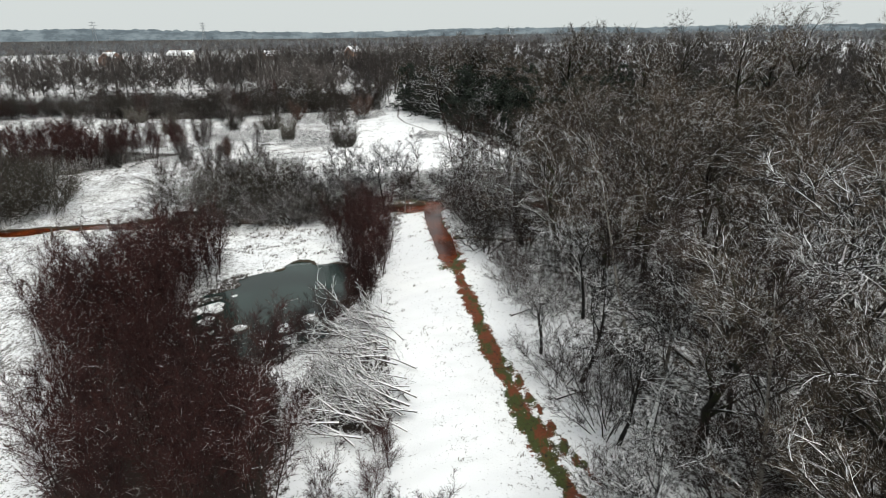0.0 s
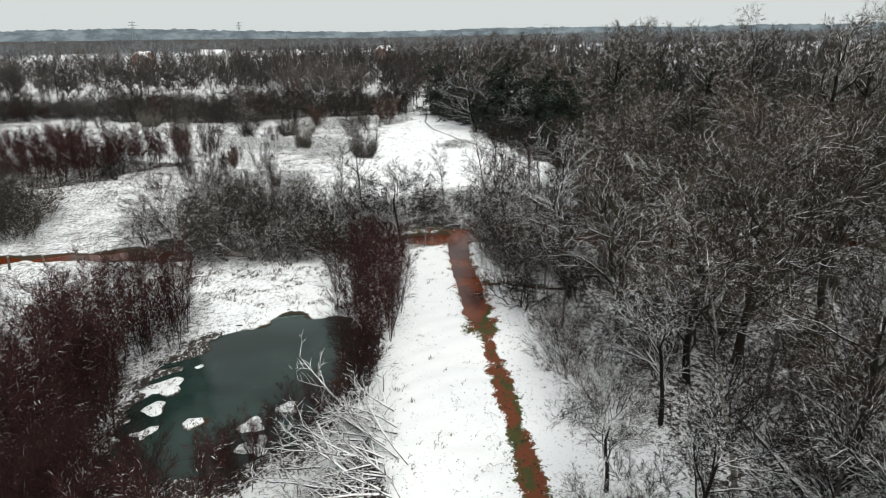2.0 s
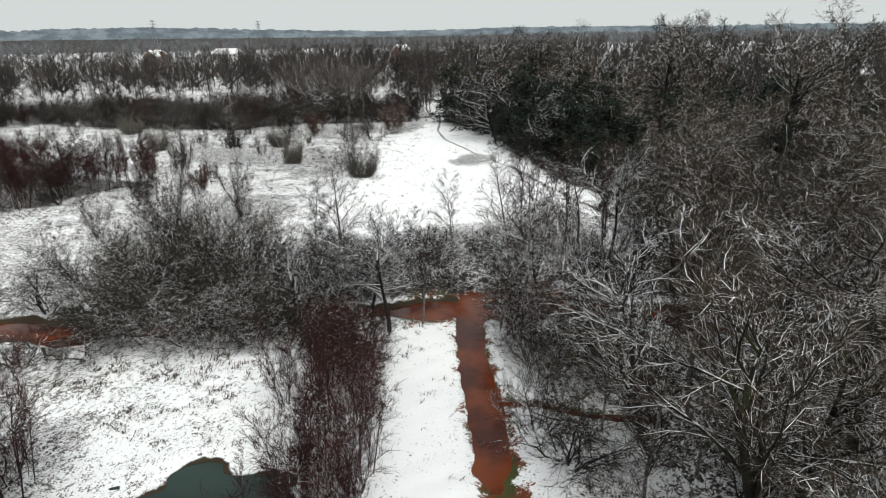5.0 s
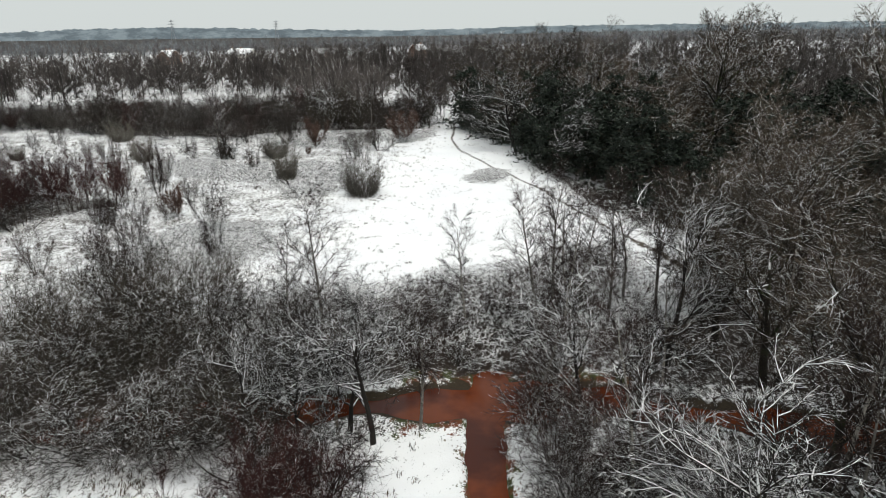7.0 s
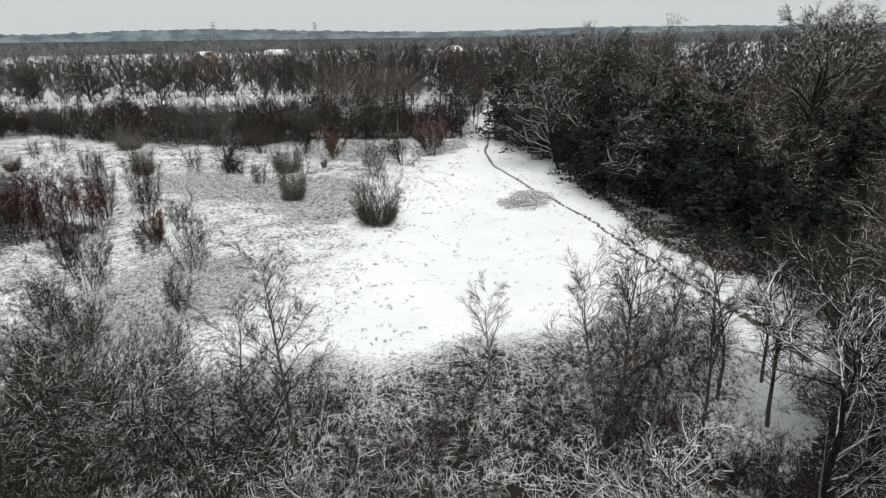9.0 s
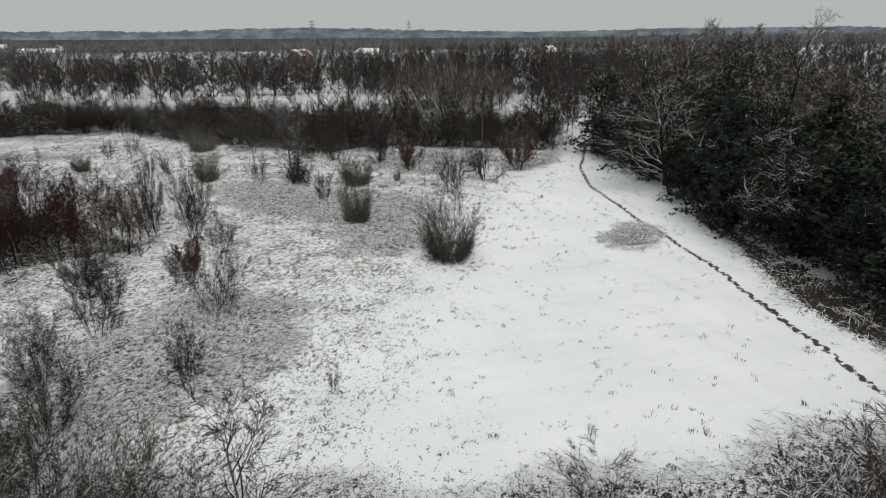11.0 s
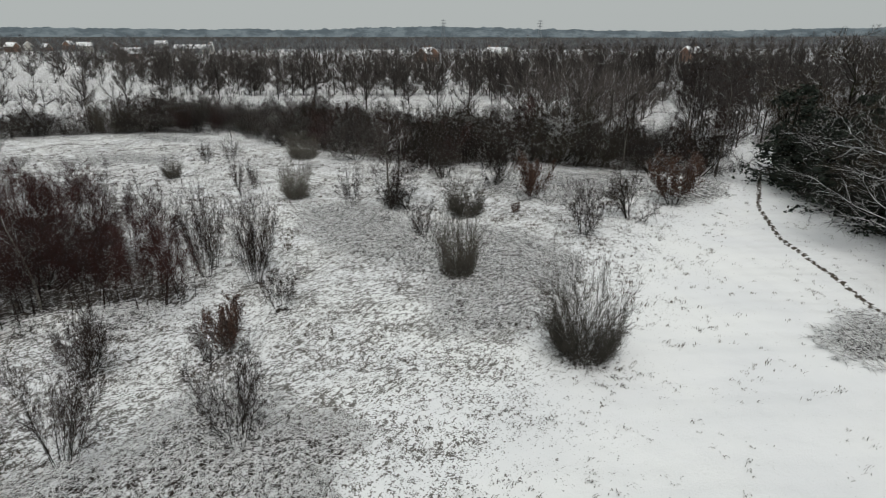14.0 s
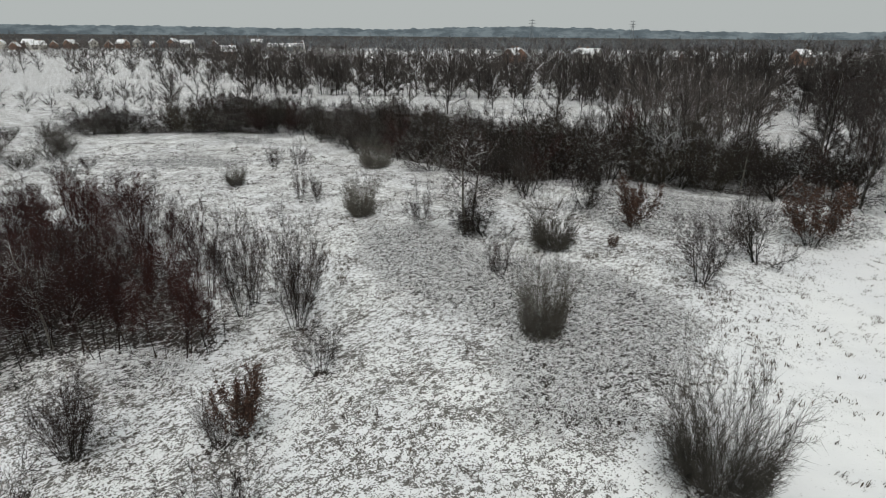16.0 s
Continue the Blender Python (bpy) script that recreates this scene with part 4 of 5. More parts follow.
# ---- young red birches ----
for x, y, s in spots(RED_NEAR, lambda x, y: 1.08, 11, 215):
    saplings.stand(x, y, rng.uniform(0.85, 1.1) + (0.25 if y > 26 and x < -16 else -0.15 if y > 27 else 0), spin())
for x, y, s in spots(RED_WEST, lambda x, y: 1.5, 16, 30):
    saplings.stand(x, y, rng.uniform(0.8, 1.2), spin())
for x, y, s in spots(RED_BANK, lambda x, y: 0.85, 12, 105):
    saplings.stand(x, y, rng.uniform(0.7, 1.1) if y > 35 else rng.uniform(0.4, 0.65), spin())
for x, y, s in spots(RED_FAR, lambda x, y: 3.1, 13, 80):
    thickets.grow(x, y, rng.uniform(3.6, 5.6), spin())
for x, y, s in spots([(-19.5, 42), (-16, 43.5), (-15.6, 39.5), (-18, 38)], lambda x, y: 0.9, 14, 9):
    saplings.stand(x, y, rng.uniform(0.9, 1.15), spin(), 0.9)
for x, y, s in spots([(-6, 16), (-5.6, 21), (-3, 21.5), (-1.2, 19.5), (-0.6, 16)], lambda x, y: 0.9, 15, 14):
    saplings.stand(x, y, rng.uniform(0.35, 0.6), spin())
birches.stand(-44.5, 86.5, 0.62, 1.0, 1.3)

# ---- shrubs of the meadow: place, height, radius ----
for x, y, h, r in MEADOW_WILLOWS:
    meadow_willows.grow(x, y, h * 0.76, spin(), radius=r * 0.76)
for x, y, h, r in MEADOW_SLIM:
    slim.grow(x, y, h * 1.05, spin(), radius=r * 1.05)
for x, y, h, r in MEADOW_THORNS:
    thorns.grow(x, y, h, spin(), radius=r * 1.1)
for x, y, h, r in MEADOW_LEAFY:
    leafy.grow(x, y, h, spin(), radius=r)
for x, y, h in [(-38.4, 114.8, 8.2), (-37.9, 115.2, 7.4)]:
    birches.grow(x, y, h, spin(), 1.7)

# ---- scrub and trees that close the meadow to the north ----
for x, y, s in spots(NORTHBELT, lambda x, y: 2.7, 21, 380):
    p = rng.random()
    big = (0.8 + 0.4 * noise.noise((x * 0.08, y * 0.08, 2)) + rng.uniform(-0.1, 0.35)) * (0.82 if x < -48 else 1.0)
    if p < 0.55:
        thorns.grow(x, y, big * 5.3, spin(), 1.0)
    elif p < 0.72:
        willows.grow(x, y, big * 5.3, spin(), 1.0)
    elif p < 0.86:
        saplings.grow(x, y, big * 6.2, spin(), 1.2)
    else:
        birches.stand(x, y, rng.uniform(0.5, 0.7) if x < -48 else rng.uniform(0.55, 0.85), spin())
white_oaks.stand(-31.2, 142, 0.95, 0.4, 1.25)
for x, y, h in [(-13.4, 141, 11.5), (-18, 150, 13)]:
    birches.grow(x, y, h, spin(), 1.2)
for x, y, s in spots([(-150, 108), (-128, 118), (-112, 121), (-92, 112), (-80, 106), (-95, 100), (-130, 95)], lambda x, y: 6, 22, 26):
    (willows if rng.random() < 0.4 else slim).stand(x, y, rng.uniform(0.4, 0.75), spin(), 1.3)
for x, y, h in [(-43.2, 83.4, 2.4), (-46.8, 88.2, 2.9), (-49.5, 91.5, 3.2)]:
    thorns.grow(x, y, h, spin(), 1.2)
for x, y, s in spots(RED_FAR, lambda x, y: 3.8, 113, 30):
    thickets.grow(x, y, rng.uniform(3.0, 5.2), spin(), 0.9)


# ---- far woods, tree rows and hedges: nobody could count them ----
def far_tree(r, t, x, y, h, n, fine=26, low=0.0, thick=0.003, long=0.13, slim=1.0):
    """A far bare tree: a trunk, limbs that rise and fan out, and a crown of fine twigs with gaps."""
    z = float(far_rise(x, y))
    crown = h * r.uniform(0.24, 0.34) * slim
    top = Vector((x + r.gauss(0, 0.3), y + r.gauss(0, 0.3), z + h * 0.86))
    base = Vector((x, y, z - 0.3))
    t.add([base, base.lerp(top, 0.45), base.lerp(top, 0.75), top], [h * 0.0105, h * 0.008, h * 0.004, 0.02], 4)
    for i in range(n):
        a, e = i * 2.4 + r.uniform(-0.5, 0.5), r.uniform(-1, 1)
        wide = crown * math.sqrt(max(0.1, 1 - e * e)) * r.uniform(0.55, 1.15)
        q = Vector((x + math.cos(a) * wide, y + math.sin(a) * wide, z + h * (0.6 + low * 0.5 + (0.38 - low * 0.3) * e)))
        p = base.lerp(top, min(0.8, max(0.12, (q.z - z) / h * r.uniform(0.45, 0.75))))
        m = p.lerp(q, 0.5) + Vector((math.cos(a) * wide * 0.12, math.sin(a) * wide * 0.12, 0)) + Vector((r.gauss(0, 1), r.gauss(0, 1), r.gauss(0, 1))) * h * 0.015
        t.add([p, m, q], [h * 0.0028, h * 0.0017, 0.01], 3, r.uniform(0, 6))
        out = (q - m).normalized()
        for j in range(fine):
            u = m.lerp(q, r.random()) if r.random() < 0.75 else p.lerp(m, r.random())
            w = u + (out * 0.7 + Vector((r.gauss(0, 0.6), r.gauss(0, 0.6), r.gauss(0.15, 0.5)))) * (h * long * r.uniform(0.5, 1.1))
            t.twig(u, w, h * thick, r)


def far_bush(r, t, x, y, h, fine):
    """A far hedge bush: many shoots from the ground, as wide as high."""
    z = float(far_rise(x, y))
    for i in range(7):
        a, e = r.uniform(0, math.tau), r.uniform(0.1, 0.6)
        p = Vector((x + math.cos(a) * h * 0.12, y + math.sin(a) * h * 0.12, z - 0.2))
        q = Vector((x + math.cos(a) * h * e, y + math.sin(a) * h * e, z + h * r.uniform(0.65, 1.0)))
        t.add([p, p.lerp(q, 0.5), q], [h * 0.009, h * 0.006, 0.01], 3, r.uniform(0, 6))
        for j in range(fine):
            u = p.lerp(q, r.uniform(0.1, 1.0))
            t.twig(u, u + Vector((r.gauss(0, 0.5), r.gauss(0, 0.5), r.gauss(0.35, 0.45))) * h * 0.26, h * 0.007, r)


def far_wood(name, poly, gap, seed, lo, hi, n, label, limit=500):
    r = random.Random(seed)
    t = Tubes()
    for x, y, s in spots(poly, lambda a, b: gap, seed, limit):
        far_tree(r, t, x, y, r.uniform(lo, hi), n, 34, -0.06, 0.0032, 0.12, 1.35)
    return tagged(new(name, t.mesh(name, FARLIMB, FARTWIG_HAZED)), label, "woods", kind="stuff")


far_wood("deep_wood", DEEPWOOD, 5.2, 31, 9.5, 13.6, 16, "bare winter woodland canopy dusted with snow", 540)
far_wood("wood_behind", [(-46, 164), (-36, 160), (-27, 160), (-30, 190), (-44, 196), (-52, 184)], 3.8, 32, 7, 12, 16, "dark bare trees behind the thorn belt", 70)
far_wood("field_trees", [(-250, 200), (-130, 190), (-60, 178), (-22, 200), (-10, 330), (-160, 330), (-260, 290)], 8.5, 34, 6, 11, 14, "scattered bare trees over snowy pasture", 190)
far_wood("wood_behind", [(-19, 160), (-12, 154), (-13, 186), (-22, 196)], 3.8, 33, 7, 12, 16, "dark bare trees behind the thorn belt", 40)


def tree_row(name, a, b, n, seed, lo, hi, wide, twigs, label, slim=1.05):
    r = random.Random(seed)
    t = Tubes()
    for i in range(n):
        f = (i + r.random()) / n
        x, y = a[0] + (b[0] - a[0]) * f + r.gauss(0, wide), a[1] + (b[1] - a[1]) * f + r.gauss(0, wide)
        if hi < 5.5:
            far_bush(r, t, x, y, r.uniform(lo, hi), twigs)
        else:
            far_tree(r, t, x, y, r.uniform(lo, hi), twigs, 60, -0.12, 0.0026, 0.13, slim * 1.15)
    return tagged(new(name, t.mesh(name, FARLIMB, FARTWIG_HAZED)), label, "trees", kind="stuff")


ROW = "row of bare field trees across snowy pasture"
tree_row("tree_row", (-172, 192), (-78, 228), 38, 41, 9, 13.5, 2.5, 18, ROW)
tree_row("tree_row", (-78, 228), (-8, 222), 46, 42, 10, 13.5, 6, 18, ROW, 1.1)
tree_row("tree_row", (-230, 226), (-96, 262), 72, 43, 9, 13, 2.5, 16, ROW)
tree_row("tree_row", (-330, 190), (-200, 250), 33, 44, 7, 12, 4, 14, ROW)
tree_row("tree_row", (-96, 262), (40, 290), 98, 45, 10, 14, 8, 15, ROW, 1.1)
tree_row("tree_row", (-420, 330), (-130, 380), 94, 46, 9, 14, 6, 12, ROW, 1.1)
tree_row("tree_row", (-130, 380), (200, 370), 172, 47, 10, 15, 12, 12, ROW, 1.2)
tree_row("tree_row", (-160, 130), (-330, 120), 37, 48, 4, 8, 4, 14, ROW, 1.3)
tree_row("tree_row", (-340, 262), (-150, 320), 55, 49, 8, 13, 4, 13, ROW)
tree_row("tree_row", (-700, 330), (-430, 430), 129, 56, 7, 12, 8, 9, ROW, 1.3)
tree_row("tree_row", (-520, 250), (-330, 330), 64, 50, 8, 13, 5, 11, ROW, 1.1)
tree_row("tree_row", (-190, 150), (-130, 168), 18, 54, 5, 9, 3, 16, ROW, 1.2)
UNDER = "dark scrub at the foot of field trees"
tree_row("hedge", (-172, 192), (-78, 228), 70, 141, 1.5, 3.4, 1.2, 14, UNDER)
tree_row("hedge", (-78, 228), (-8, 222), 60, 142, 2.0, 4.8, 5.0, 14, UNDER)
tree_row("hedge", (-230, 226), (-96, 262), 80, 143, 1.5, 3.6, 1.2, 12, UNDER)
tree_row("hedge", (-96, 262), (40, 290), 90, 145, 2.0, 5.0, 6.0, 12, UNDER)
tree_row("hedge", (-420, 330), (-130, 380), 120, 146, 2.0, 5.0, 3.0, 9, UNDER)
tree_row("hedge", (-130, 380), (200, 370), 120, 147, 2.5, 5.2, 8.0, 9, UNDER)
HEDGE = "low dark hedge between snowy fields"
tree_row("hedge", (-215, 158), (-60, 190), 110, 51, 1.0, 2.4, 0.8, 12, HEDGE)
tree_row("hedge", (-260, 205), (-80, 244), 130, 52, 1.0, 2.6, 0.8, 12, HEDGE)
tree_row("hedge", (-340, 290), (-120, 330), 120, 57, 1.2, 3.0, 1.0, 10, HEDGE)
tree_row("hedge", (-120, 150), (-50, 164), 50, 55, 1.5, 3.2, 2.0, 14, HEDGE)
tree_row("hedge", (-60, 190), (-34, 178), 26, 53, 1.5, 3.6, 3.0, 12, HEDGE)


def belt(dist, a0, a1, gap, seed, lo, hi, twigs, fill, label):
    """A belt of woods round the place, with openings where fields show."""
    r = random.Random(seed)
    t = Tubes()
    n = int(dist * radians(a1 - a0) / gap)
    for i in range(n):
        a = radians(a0 + (a1 - a0) * (i + r.random()) / n)
        if noise.noise((a * dist * 0.012, seed, 0)) > fill:
            continue
        d = dist * (1 + r.gauss(0, 0.03))
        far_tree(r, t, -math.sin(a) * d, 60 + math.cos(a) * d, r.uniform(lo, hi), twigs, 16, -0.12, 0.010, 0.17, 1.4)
    return tagged(new("distant_woods", t.mesh("distant_woods", FARLIMB, HAZE_TWIG)), label, "woods", kind="stuff")


WOODS = "distant bare woods between snowy fields"
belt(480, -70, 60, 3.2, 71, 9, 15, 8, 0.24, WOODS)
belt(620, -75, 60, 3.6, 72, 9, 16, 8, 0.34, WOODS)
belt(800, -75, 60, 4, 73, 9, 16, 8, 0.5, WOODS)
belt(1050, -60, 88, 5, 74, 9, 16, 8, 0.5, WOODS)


# ---- bramble, dead grass, brash ----
def canes(name, poly, per, tall, seed, label):
    r = random.Random(seed)
    t = Tubes()
    xs, ys = [p[0] for p in poly], [p[1] for p in poly]
    n = int((max(xs) - min(xs)) * (max(ys) - min(ys)) * per)
    X, Y = np.array([r.uniform(min(xs), max(xs)) for _ in range(n)]), np.array([r.uniform(min(ys), max(ys)) for _ in range(n)])
    ins = poly_sdf(poly, X, Y)
    Z, _, _, wet, _, _ = sunk(X, Y)
    for x, y, z, s, w in zip(X, Y, Z, ins, wet):
        clump = noise.noise((x * 0.45, y * 0.45, 1.0))
        if s < 0.9 * clump - 0.2 or w < 1.8:
            continue
        a, reach, h = r.uniform(0, math.tau), r.uniform(0.3, 0.7), tall * r.uniform(0.5, 1.1) * min(1, 0.5 + s * 0.5) * (0.85 + 0.5 * clump)
        p = Vector((x, y, z + float(slope(x, y))))
        d = Vector((math.cos(a), math.sin(a), 0))
        side = Vector((-d.y, d.x, 0)) * r.gauss(0, 0.15)
        q1, q2, q3 = p + d * reach * 0.3 + side + Vector((0, 0, h)), p + d * reach * 0.8 + Vector((0, 0, h * 0.95)), p + d * reach * 1.25 - side + Vector((0, 0, h * 0.45))
        t.add([p, q1, q2, q3], [0.013, 0.013, 0.011, 0.005], 3, r.uniform(0, 6))
        for j in range(4):
            u = q1.lerp(q2, r.random())
            t.twig(u, u + Vector((r.gauss(0, 0.25), r.gauss(0, 0.25), r.uniform(-0.1, 0.2))), 0.013, r)
    return tagged(new(name, t.mesh(name, CANE)), label, "bramble", kind="stuff")


for i, (key, poly) in enumerate(BRAMBLES.items()):
    per = {"big": 17, "near": 22, "oval": 26, "belt": 12, "northwest": 4, "far_north": 4, "north": 9, "wood_edge": 3}.get(key, 12)
    canes("bramble_patch", poly, per, 0.65 if key == "belt" else 0.5, 200 + i, "tangled bramble canes whitened by snow")


def tufts(name, poly, count, seed, size, mat, label, keep=None, flat=0.7):
    r = random.Random(seed)
    v, f = [], []
    xs, ys = [p[0] for p in poly], [p[1] for p in poly]
    X, Y = np.array([r.uniform(min(xs), max(xs)) for _ in range(count)]), np.array([r.uniform(min(ys), max(ys)) for _ in range(count)])
    ok = poly_sdf(poly, X, Y) > 0
    Z, at, _ = masks(X, Y)
    Z = Z + lumps(X, Y) + slope(X, Y)
    for x, y, z, good, tu, tr in zip(X, Y, Z, ok, at["tuss"], at["trod"]):
        if noise.noise((x * 0.5, y * 0.5, 9)) < 0.02:
            continue
        if not good or r.random() > (max(0, tu - 0.26) * 1.9 if keep is None else keep(x, y)) or tr > 0.05:
            continue
        lean = noise.noise((x * 0.06, y * 0.06, 4)) * 4
        for j in range(r.randint(4, 8)):
            a = lean + r.gauss(0, 0.8)
            s = size * r.uniform(0.5, 1.2)
            px, py = x + r.gauss(0, 0.09), y + r.gauss(0, 0.09)
            tip = (px + math.cos(a) * s * flat, py + math.sin(a) * s * flat, z + s * r.uniform(0.25, 0.7))
            mid = (px + math.cos(a) * s * 0.4 * flat, py + math.sin(a) * s * 0.4 * flat, z + s * 0.5)
            w = size * 0.06
            k = len(v)
            v += [(px - math.sin(a) * w, py + math.cos(a) * w, z - 0.02), (px + math.sin(a) * w, py - math.cos(a) * w, z - 0.02), (mid[0] + math.sin(a) * w * 0.7, mid[1] - math.cos(a) * w * 0.7, mid[2]), (mid[0] - math.sin(a) * w * 0.7, mid[1] + math.cos(a) * w * 0.7, mid[2]), tip]
            f += [(k, k + 1, k + 2, k + 3), (k + 3, k + 2, k + 4)]
    return tagged(new(name, mesh_of(name, v, f, mat)), label, "grass", kind="stuff")


MEADOW = [(-70, 84), (-36, 72), (-14, 66), (4, 72), (10, 80), (4, 96), (-2, 112), (-10, 135), (-40, 128), (-80, 134), (-110, 125), (-95, 105)]
tufts("dead_grass", MEADOW, 26000, 301, 0.27, TUSSOCK, "dead brown grass tufts poking through snow")
tufts("dead_grass", CLEAN_MEADOW, 5200, 304, 0.2, TUSSOCK, "thin dead grass blades poking through smooth snow", lambda x, y: 0.35)
tufts("dead_grass", [(-26, 52), (-13, 55.5), (-9, 50), (-8.5, 45.6), (-13, 45), (-19, 48), (-26, 44)], 1600, 302, 0.3, TUSSOCK, "dead brown grass tufts poking through snow")
tufts("dead_grass", [(-4.4, 57), (-2.6, 57), (1, 36), (5, 10), (-1, 14), (-4, 34)], 900, 303, 0.24, TUSSOCK, "dead brown grass tufts poking through snow", lambda x, y: 0.5)


def brash_pile():
    r = random.Random(401)
    ob = tagged(new("brash_pile"), "long heap of cut branches coated white with snow", "branch pile")
    spec = [
        dict(segs=4, wob=0.10, lift=-0.02, sides=5, taper=0.8, stem=True),
        {"n": (7, 9), "from": 0.15, "angle": (25, 55), "len": (0.35, 0.6), "rad": 0.5, "cone": 0.4, "segs": 3, "wob": 0.15, "lift": -0.01, "sides": 4, "min": 0.022},
        {"n": (4, 5), "from": 0.2, "angle": (25, 55), "len": (0.4, 0.65), "rad": 0.6, "cone": 0.3, "segs": 2, "wob": 0.15, "lift": 0.0, "sides": 3, "min": 0.018},
    ]
    for i in range(84):
        f = r.random()
        x = -2.4 - 1.6 * f + r.gauss(0, 0.9)
        y = 21.5 + 12.5 * f + r.gauss(0, 0.4)
        stem, fine = Tubes(), Tubes()
        a = radians(r.gauss(158, 22))
        L = r.uniform(3.0, 5.0) * (1.05 - 0.35 * f)
        shoot(r, stem, fine, Vector((x, y, 0.1 + r.random() * 0.75 + float(slope(x, y)))), Vector((math.cos(a), math.sin(a), r.uniform(-0.02, 0.3))), L, r.uniform(0.045, 0.075), 0, spec)
        br = part("branch", stem.mesh("branch", BRASH), ob)
        tagged(part("spray", fine.mesh("spray", BRASH), br), kind="stuff")
    return ob


brash_pile()


# ---- fence posts by the stream ----
def fence_post(x, y, h, w):
    bm = bmesh.new()
    bmesh.ops.create_cone(bm, cap_ends=True, segments=8, radius1=w, radius2=w * 0.92, depth=h)
    bmesh.ops.translate(bm, verts=bm.verts, vec=(0, 0, h / 2 - 0.2))
    me = bpy.data.meshes.new("fence_post")
    bm.to_mesh(me)
    bm.free()
    me.materials.append(POSTWOOD)
    ob = tagged(new("fence_post", me), "weathered round timber fence post in snow", "fence post", "fence posts by the stream")
    ob.matrix_basis = pose(x, y, height(x, y), rng.gauss(0, 3), rng.gauss(0, 3), 0)


for x, y, h, w in [(-30.2, 53.9, 1.3, 0.12), (-32.4, 53.2, 1.1, 0.07), (-34.6, 52.4, 1.2, 0.09), (-28, 54.0, 1.0, 0.07), (-6.9, 56.3, 1.2, 0.07), (-22.8, 52.2, 1.0, 0.08)]:
    fence_post(x, y, h, w)


# ---- the far village, a barn and two pylons ----
def box(bm, x0, x1, y0, y1, z0, z1):
    vs = [bm.verts.new(p) for p in ((x0, y0, z0), (x1, y0, z0), (x1, y1, z0), (x0, y1, z0), (x0, y0, z1), (x1, y0, z1), (x1, y1, z1), (x0, y1, z1))]
    for f in ((0, 1, 5, 4), (1, 2, 6, 5), (2, 3, 7, 6), (3, 0, 4, 7), (4, 5, 6, 7), (3, 2, 1, 0)):
        bm.faces.new([vs[i] for i in f])


def from_bm(name, bm, mat, parent, label=""):
    me = bpy.data.meshes.new(name)
    bm.to_mesh(me)
    bm.free()
    me.materials.append(mat)
    return part(name, me, parent, label)


def house(name, L, W, H, roof_h, wall_mat, label, category, group):
    """A house with gabled, snow-covered roof, windows, door and chimney."""
    ob = tagged(new(name), label, category, group)
    bm = bmesh.new()
    box(bm, -L / 2, L / 2, -W / 2, W / 2, -1, H)
    for s in (-1, 1):
        a = [bm.verts.new((s * L / 2, y, z)) for y, z in ((-W / 2, H), (W / 2, H), (0, H + roof_h))]
        bm.faces.new(a)
    wall = from_bm("wall", bm, wall_mat, ob)
    bm = bmesh.new()
    e = 0.4
    for s in (-1, 1):
        lo = [(x, s * (W / 2 + e), H - e * roof_h / (W / 2)) for x in (-L / 2 - e, L / 2 + e)]
        hi = [(x, 0, H + roof_h) for x in (L / 2 + e, -L / 2 - e)]
        under = [bm.verts.new(p) for p in lo + hi]
        over = [bm.verts.new((p[0], p[1], p[2] + 0.3)) for p in lo + hi]
        bm.faces.new(over)
        bm.faces.new(under[::-1])
        for i in range(4):
            bm.faces.new([under[i], under[(i + 1) % 4], over[(i + 1) % 4], over[i]])
    roof = from_bm("roof", bm, SNOWCAP, ob, "roof under white snow")
    bm = bmesh.new()
    box(bm, L * 0.25, L * 0.25 + 0.9, -0.4, 0.4, H + roof_h - 0.8, H + roof_h + 1.3)
    from_bm("chimney", bm, BRICKWALL, roof)
    n = max(2, int(L / 3))
    for s in (-1, 1):
        for i in range(n):
            for z in ((0.9, 2.1), (3.4, 4.6)) if H > 4.5 else ((0.9, 2.1),):
                x = -L / 2 + L * (i + 0.5) / n
                bm = bmesh.new()
                box(bm, x - 0.6, x + 0.6, s * W / 2 - 0.06, s * W / 2 + 0.06, z[0], z[1])
                from_bm("window", bm, DARKGLASS, wall)
    return ob


def far_place(x, y, turn):
    return Matrix.Translation((x, y, float(far_rise(x, y)))) @ Matrix.Rotation(radians(turn), 4, "Z")


house_kinds = [
    house("house", 11, 8, 5.2, 3.6, BRICKWALL, "brick house with a snow-covered pitched roof", "house", "village houses"),
    house("house", 14, 8, 5.0, 3.4, RENDERWALL, "pale rendered house with a snow-covered roof", "house", "village houses"),
    house("house", 9, 8, 3.0, 3.8, BRICKWALL, "brick bungalow with a snow-covered roof", "house", "village houses"),
]
HOUSES = [(-686, 306, 60), (-728, 331, 151), (-702, 333, 139), (-734, 358, 33), (-673, 340, 94), (-741, 384, 154), (-706, 385, 121), (-740, 424, 160), (-719, 430, 148), (-684, 427, 16), (-734, 470, 155), (-698, 468, 3), (-728, 511, 120), (-666, 490, 66), (-702, 549, 141), (-407, 357, 59), (-685, 599, 49), (-648, 642, 120), (-226, 453, 138), (-202, 500, 140), (-195, 494, 121), (-223, 438, 101), (-190, 490, 163), (-136, 526, 38), (-64, 492, 59)]
for i, (x, y, turn) in enumerate(HOUSES):
    k = i % 3
    if i < 3:
        house_kinds[k].matrix_basis = far_place(x, y, turn)
    else:
        copy_thing(house_kinds[k], far_place(x, y, turn))
barn = house("barn", 34, 14, 5, 3.0, RENDERWALL, "long low farm building under snow", "barn", "farm buildings")
barn.matrix_basis = far_place(-500, 489, 30)


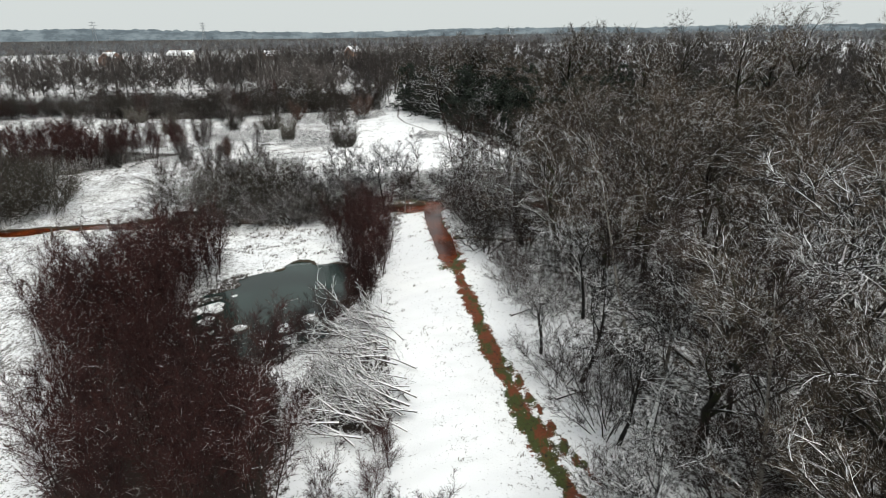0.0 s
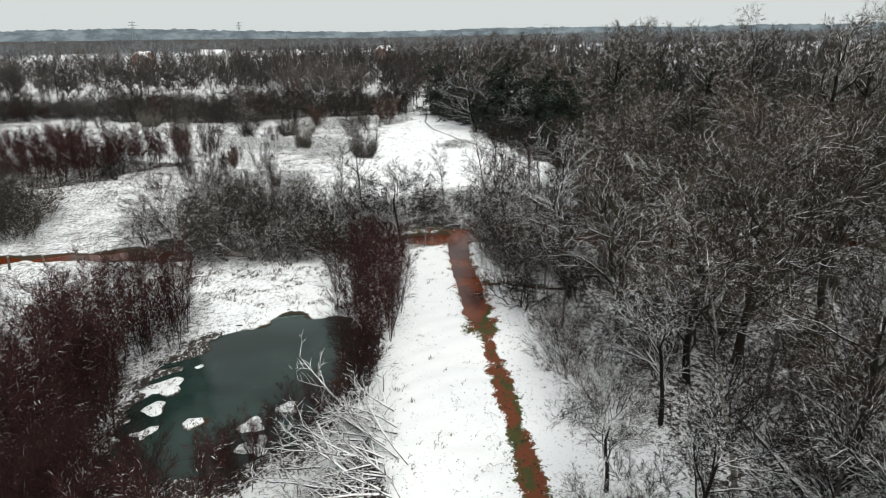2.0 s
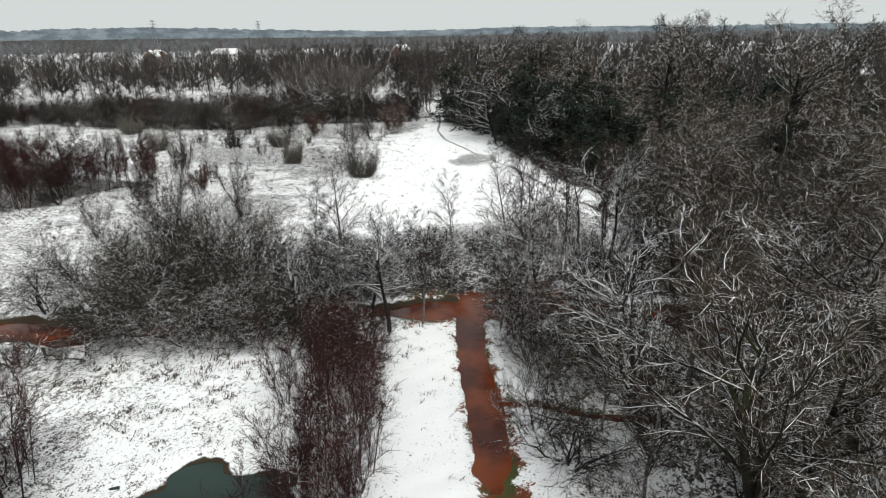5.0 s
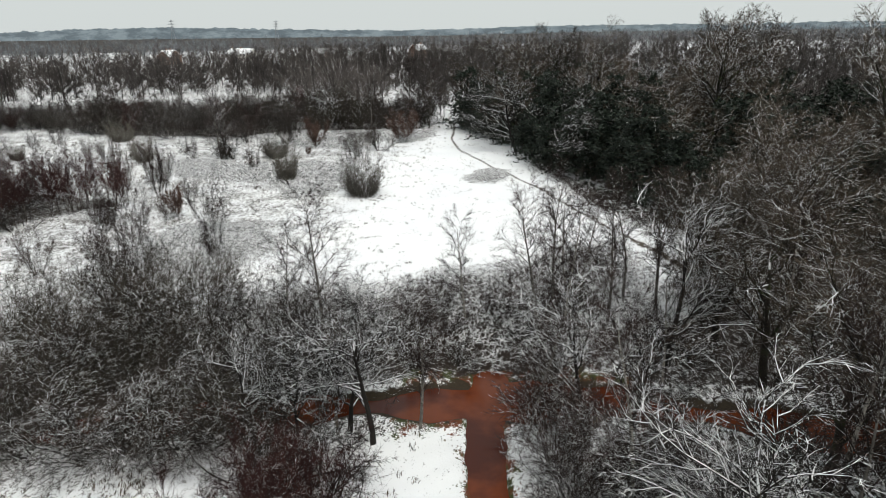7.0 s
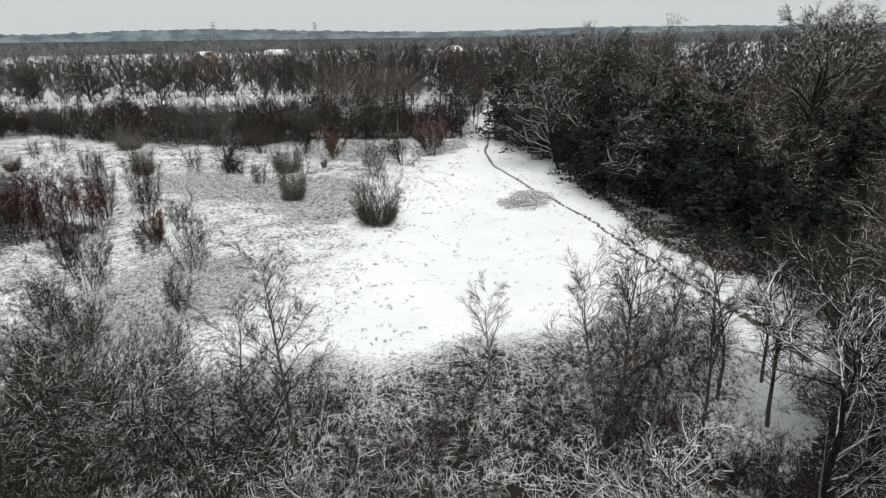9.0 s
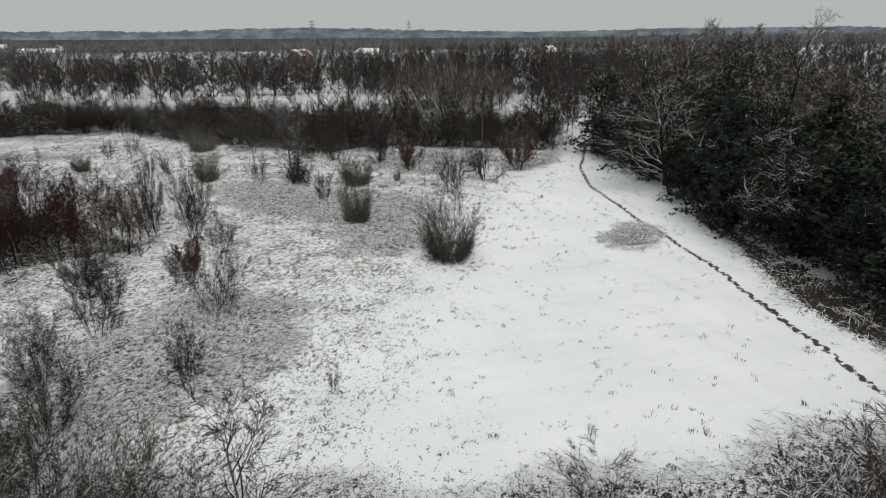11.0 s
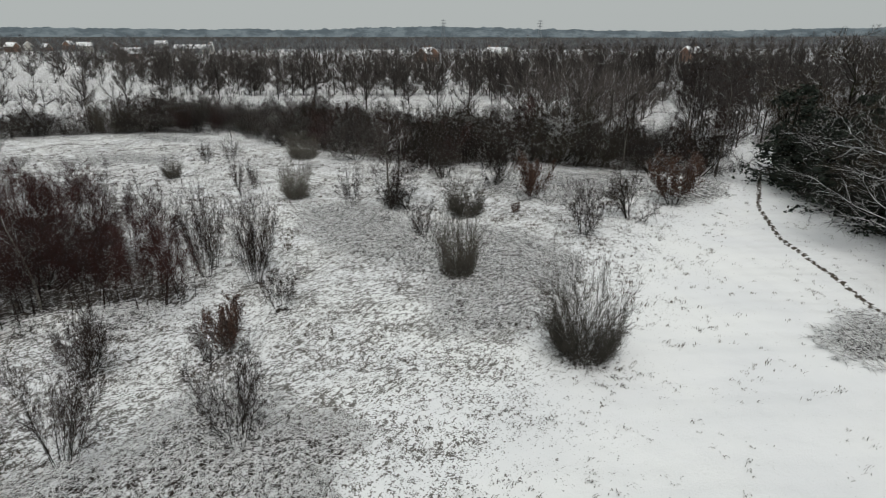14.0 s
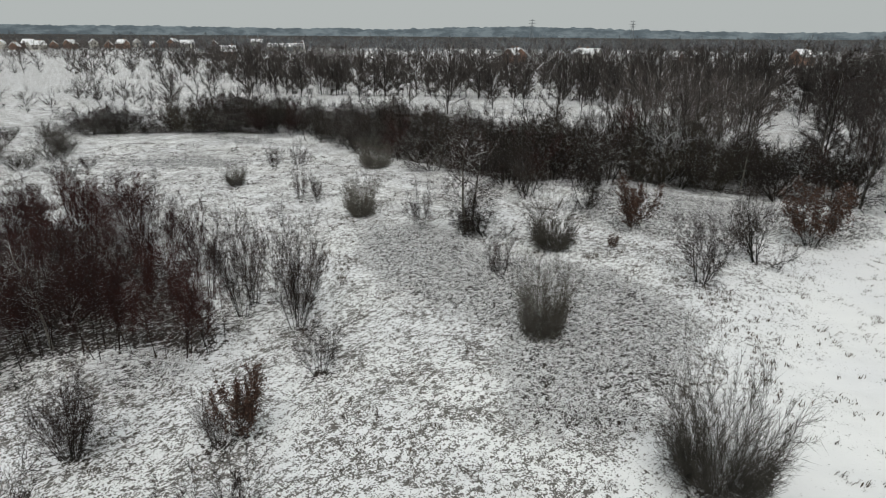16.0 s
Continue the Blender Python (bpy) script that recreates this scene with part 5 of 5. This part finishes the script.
def pylon(x, y, h):
    ob = tagged(new("pylon"), "steel lattice electricity pylon on the skyline", "pylon", "pylons")
    braces = Tubes()
    at = lambda sx, sy, f: Vector((sx * h * 0.09 * (1 - f) ** 1.3 + sx * h * 0.012, sy * h * 0.09 * (1 - f) ** 1.3 + sy * h * 0.012, h * f))
    for sx, sy in ((-1, -1), (1, -1), (1, 1), (-1, 1)):
        legs = Tubes()
        legs.add([at(sx, sy, f / 6) for f in range(7)], [0.28] * 7, 4)
        part("leg", legs.mesh("leg", STEEL), ob)
    corner = [(-1, -1), (1, -1), (1, 1), (-1, 1)]
    for i in range(4):
        p, q = corner[i], corner[(i + 1) % 4]
        for j in range(9):
            braces.add([at(*p, j / 9.5), at(*q, (j + 1) / 9.5)], [0.16, 0.16], 3)
            braces.add([at(*q, j / 9.5), at(*p, (j + 1) / 9.5)], [0.16, 0.16], 3)
    part("bracing", braces.mesh("bracing", STEEL), ob)
    for f, w in ((0.62, 0.2), (0.76, 0.24), (0.9, 0.18)):
        arm = Tubes()
        for s in (-1, 1):
            arm.add([Vector((0, 0, h * f)), Vector((s * h * w, 0, h * f + 0.5))], [0.5, 0.1], 4)
            arm.add([Vector((0, 0, h * (f + 0.04))), Vector((s * h * w, 0, h * f + 0.5))], [0.4, 0.1], 4)
        part("cross_arm", arm.mesh("cross_arm", STEEL), ob)
    ob.matrix_basis = far_place(x, y, 25)


for x, y in [(-727, 1394), (-578, 1626)]:
    pylon(x, y, 44)


# ---- fallen wood ----
def fallen_branch(x, y, length, radius, turn, seed, label, name="fallen_branch"):
    r = random.Random(seed)
    spec = [
        dict(segs=5, wob=0.12, lift=-0.03, sides=6, taper=0.75, stem=True),
        {"n": (5, 7), "from": 0.3, "angle": (30, 60), "len": (0.3, 0.5), "rad": 0.45, "cone": 0.3, "segs": 3, "wob": 0.2, "lift": 0.0, "sides": 4, "min": 0.015},
        {"n": (4, 5), "from": 0.2, "angle": (30, 60), "len": (0.4, 0.6), "rad": 0.5, "cone": 0.3, "segs": 1, "wob": 0.2, "lift": 0.02, "sides": 3, "min": 0.010},
    ]
    stem, fine = Tubes(), Tubes()
    shoot(r, stem, fine, Vector((0, 0, radius * 0.8)), Vector((1, 0, 0.12)), length, radius, 0, spec)
    ob = tagged(new(name), label, "fallen wood", "fallen wood")
    part("log", stem.mesh("log", LIMB_WHITE), ob)
    tagged(part("spray", fine.mesh("spray", LIMB_WHITE), ob), kind="stuff")
    ob.matrix_basis = pose(x, y, height(x, y), 0, 0, turn)


FALLEN = "fallen dead branch lying in the snow, partly white"
for i, (x, y, length, radius, turn) in enumerate([(-3.6, 55.4, 2.2, 0.06, 130), (-7.8, 53.4, 3.2, 0.12, 20), (4.4, 26.6, 1.6, 0.09, 70), (5.0, 24.6, 2.4, 0.08, 15), (3.6, 38.5, 1.8, 0.06, 100), (3.2, 47.6, 2.6, 0.07, 160), (3.9, 33.5, 2.2, 0.09, 40), (8.5, 22, 5, 0.16, 60), (12.5, 27, 6, 0.18, 110)]):
    fallen_branch(x, y, length, radius, turn, 500 + i, FALLEN)
fallen_branch(-25.6, 57.9, 3.4, 0.32, -20, 520, "thick fallen tree capped with snow by the stream", "fallen_tree")
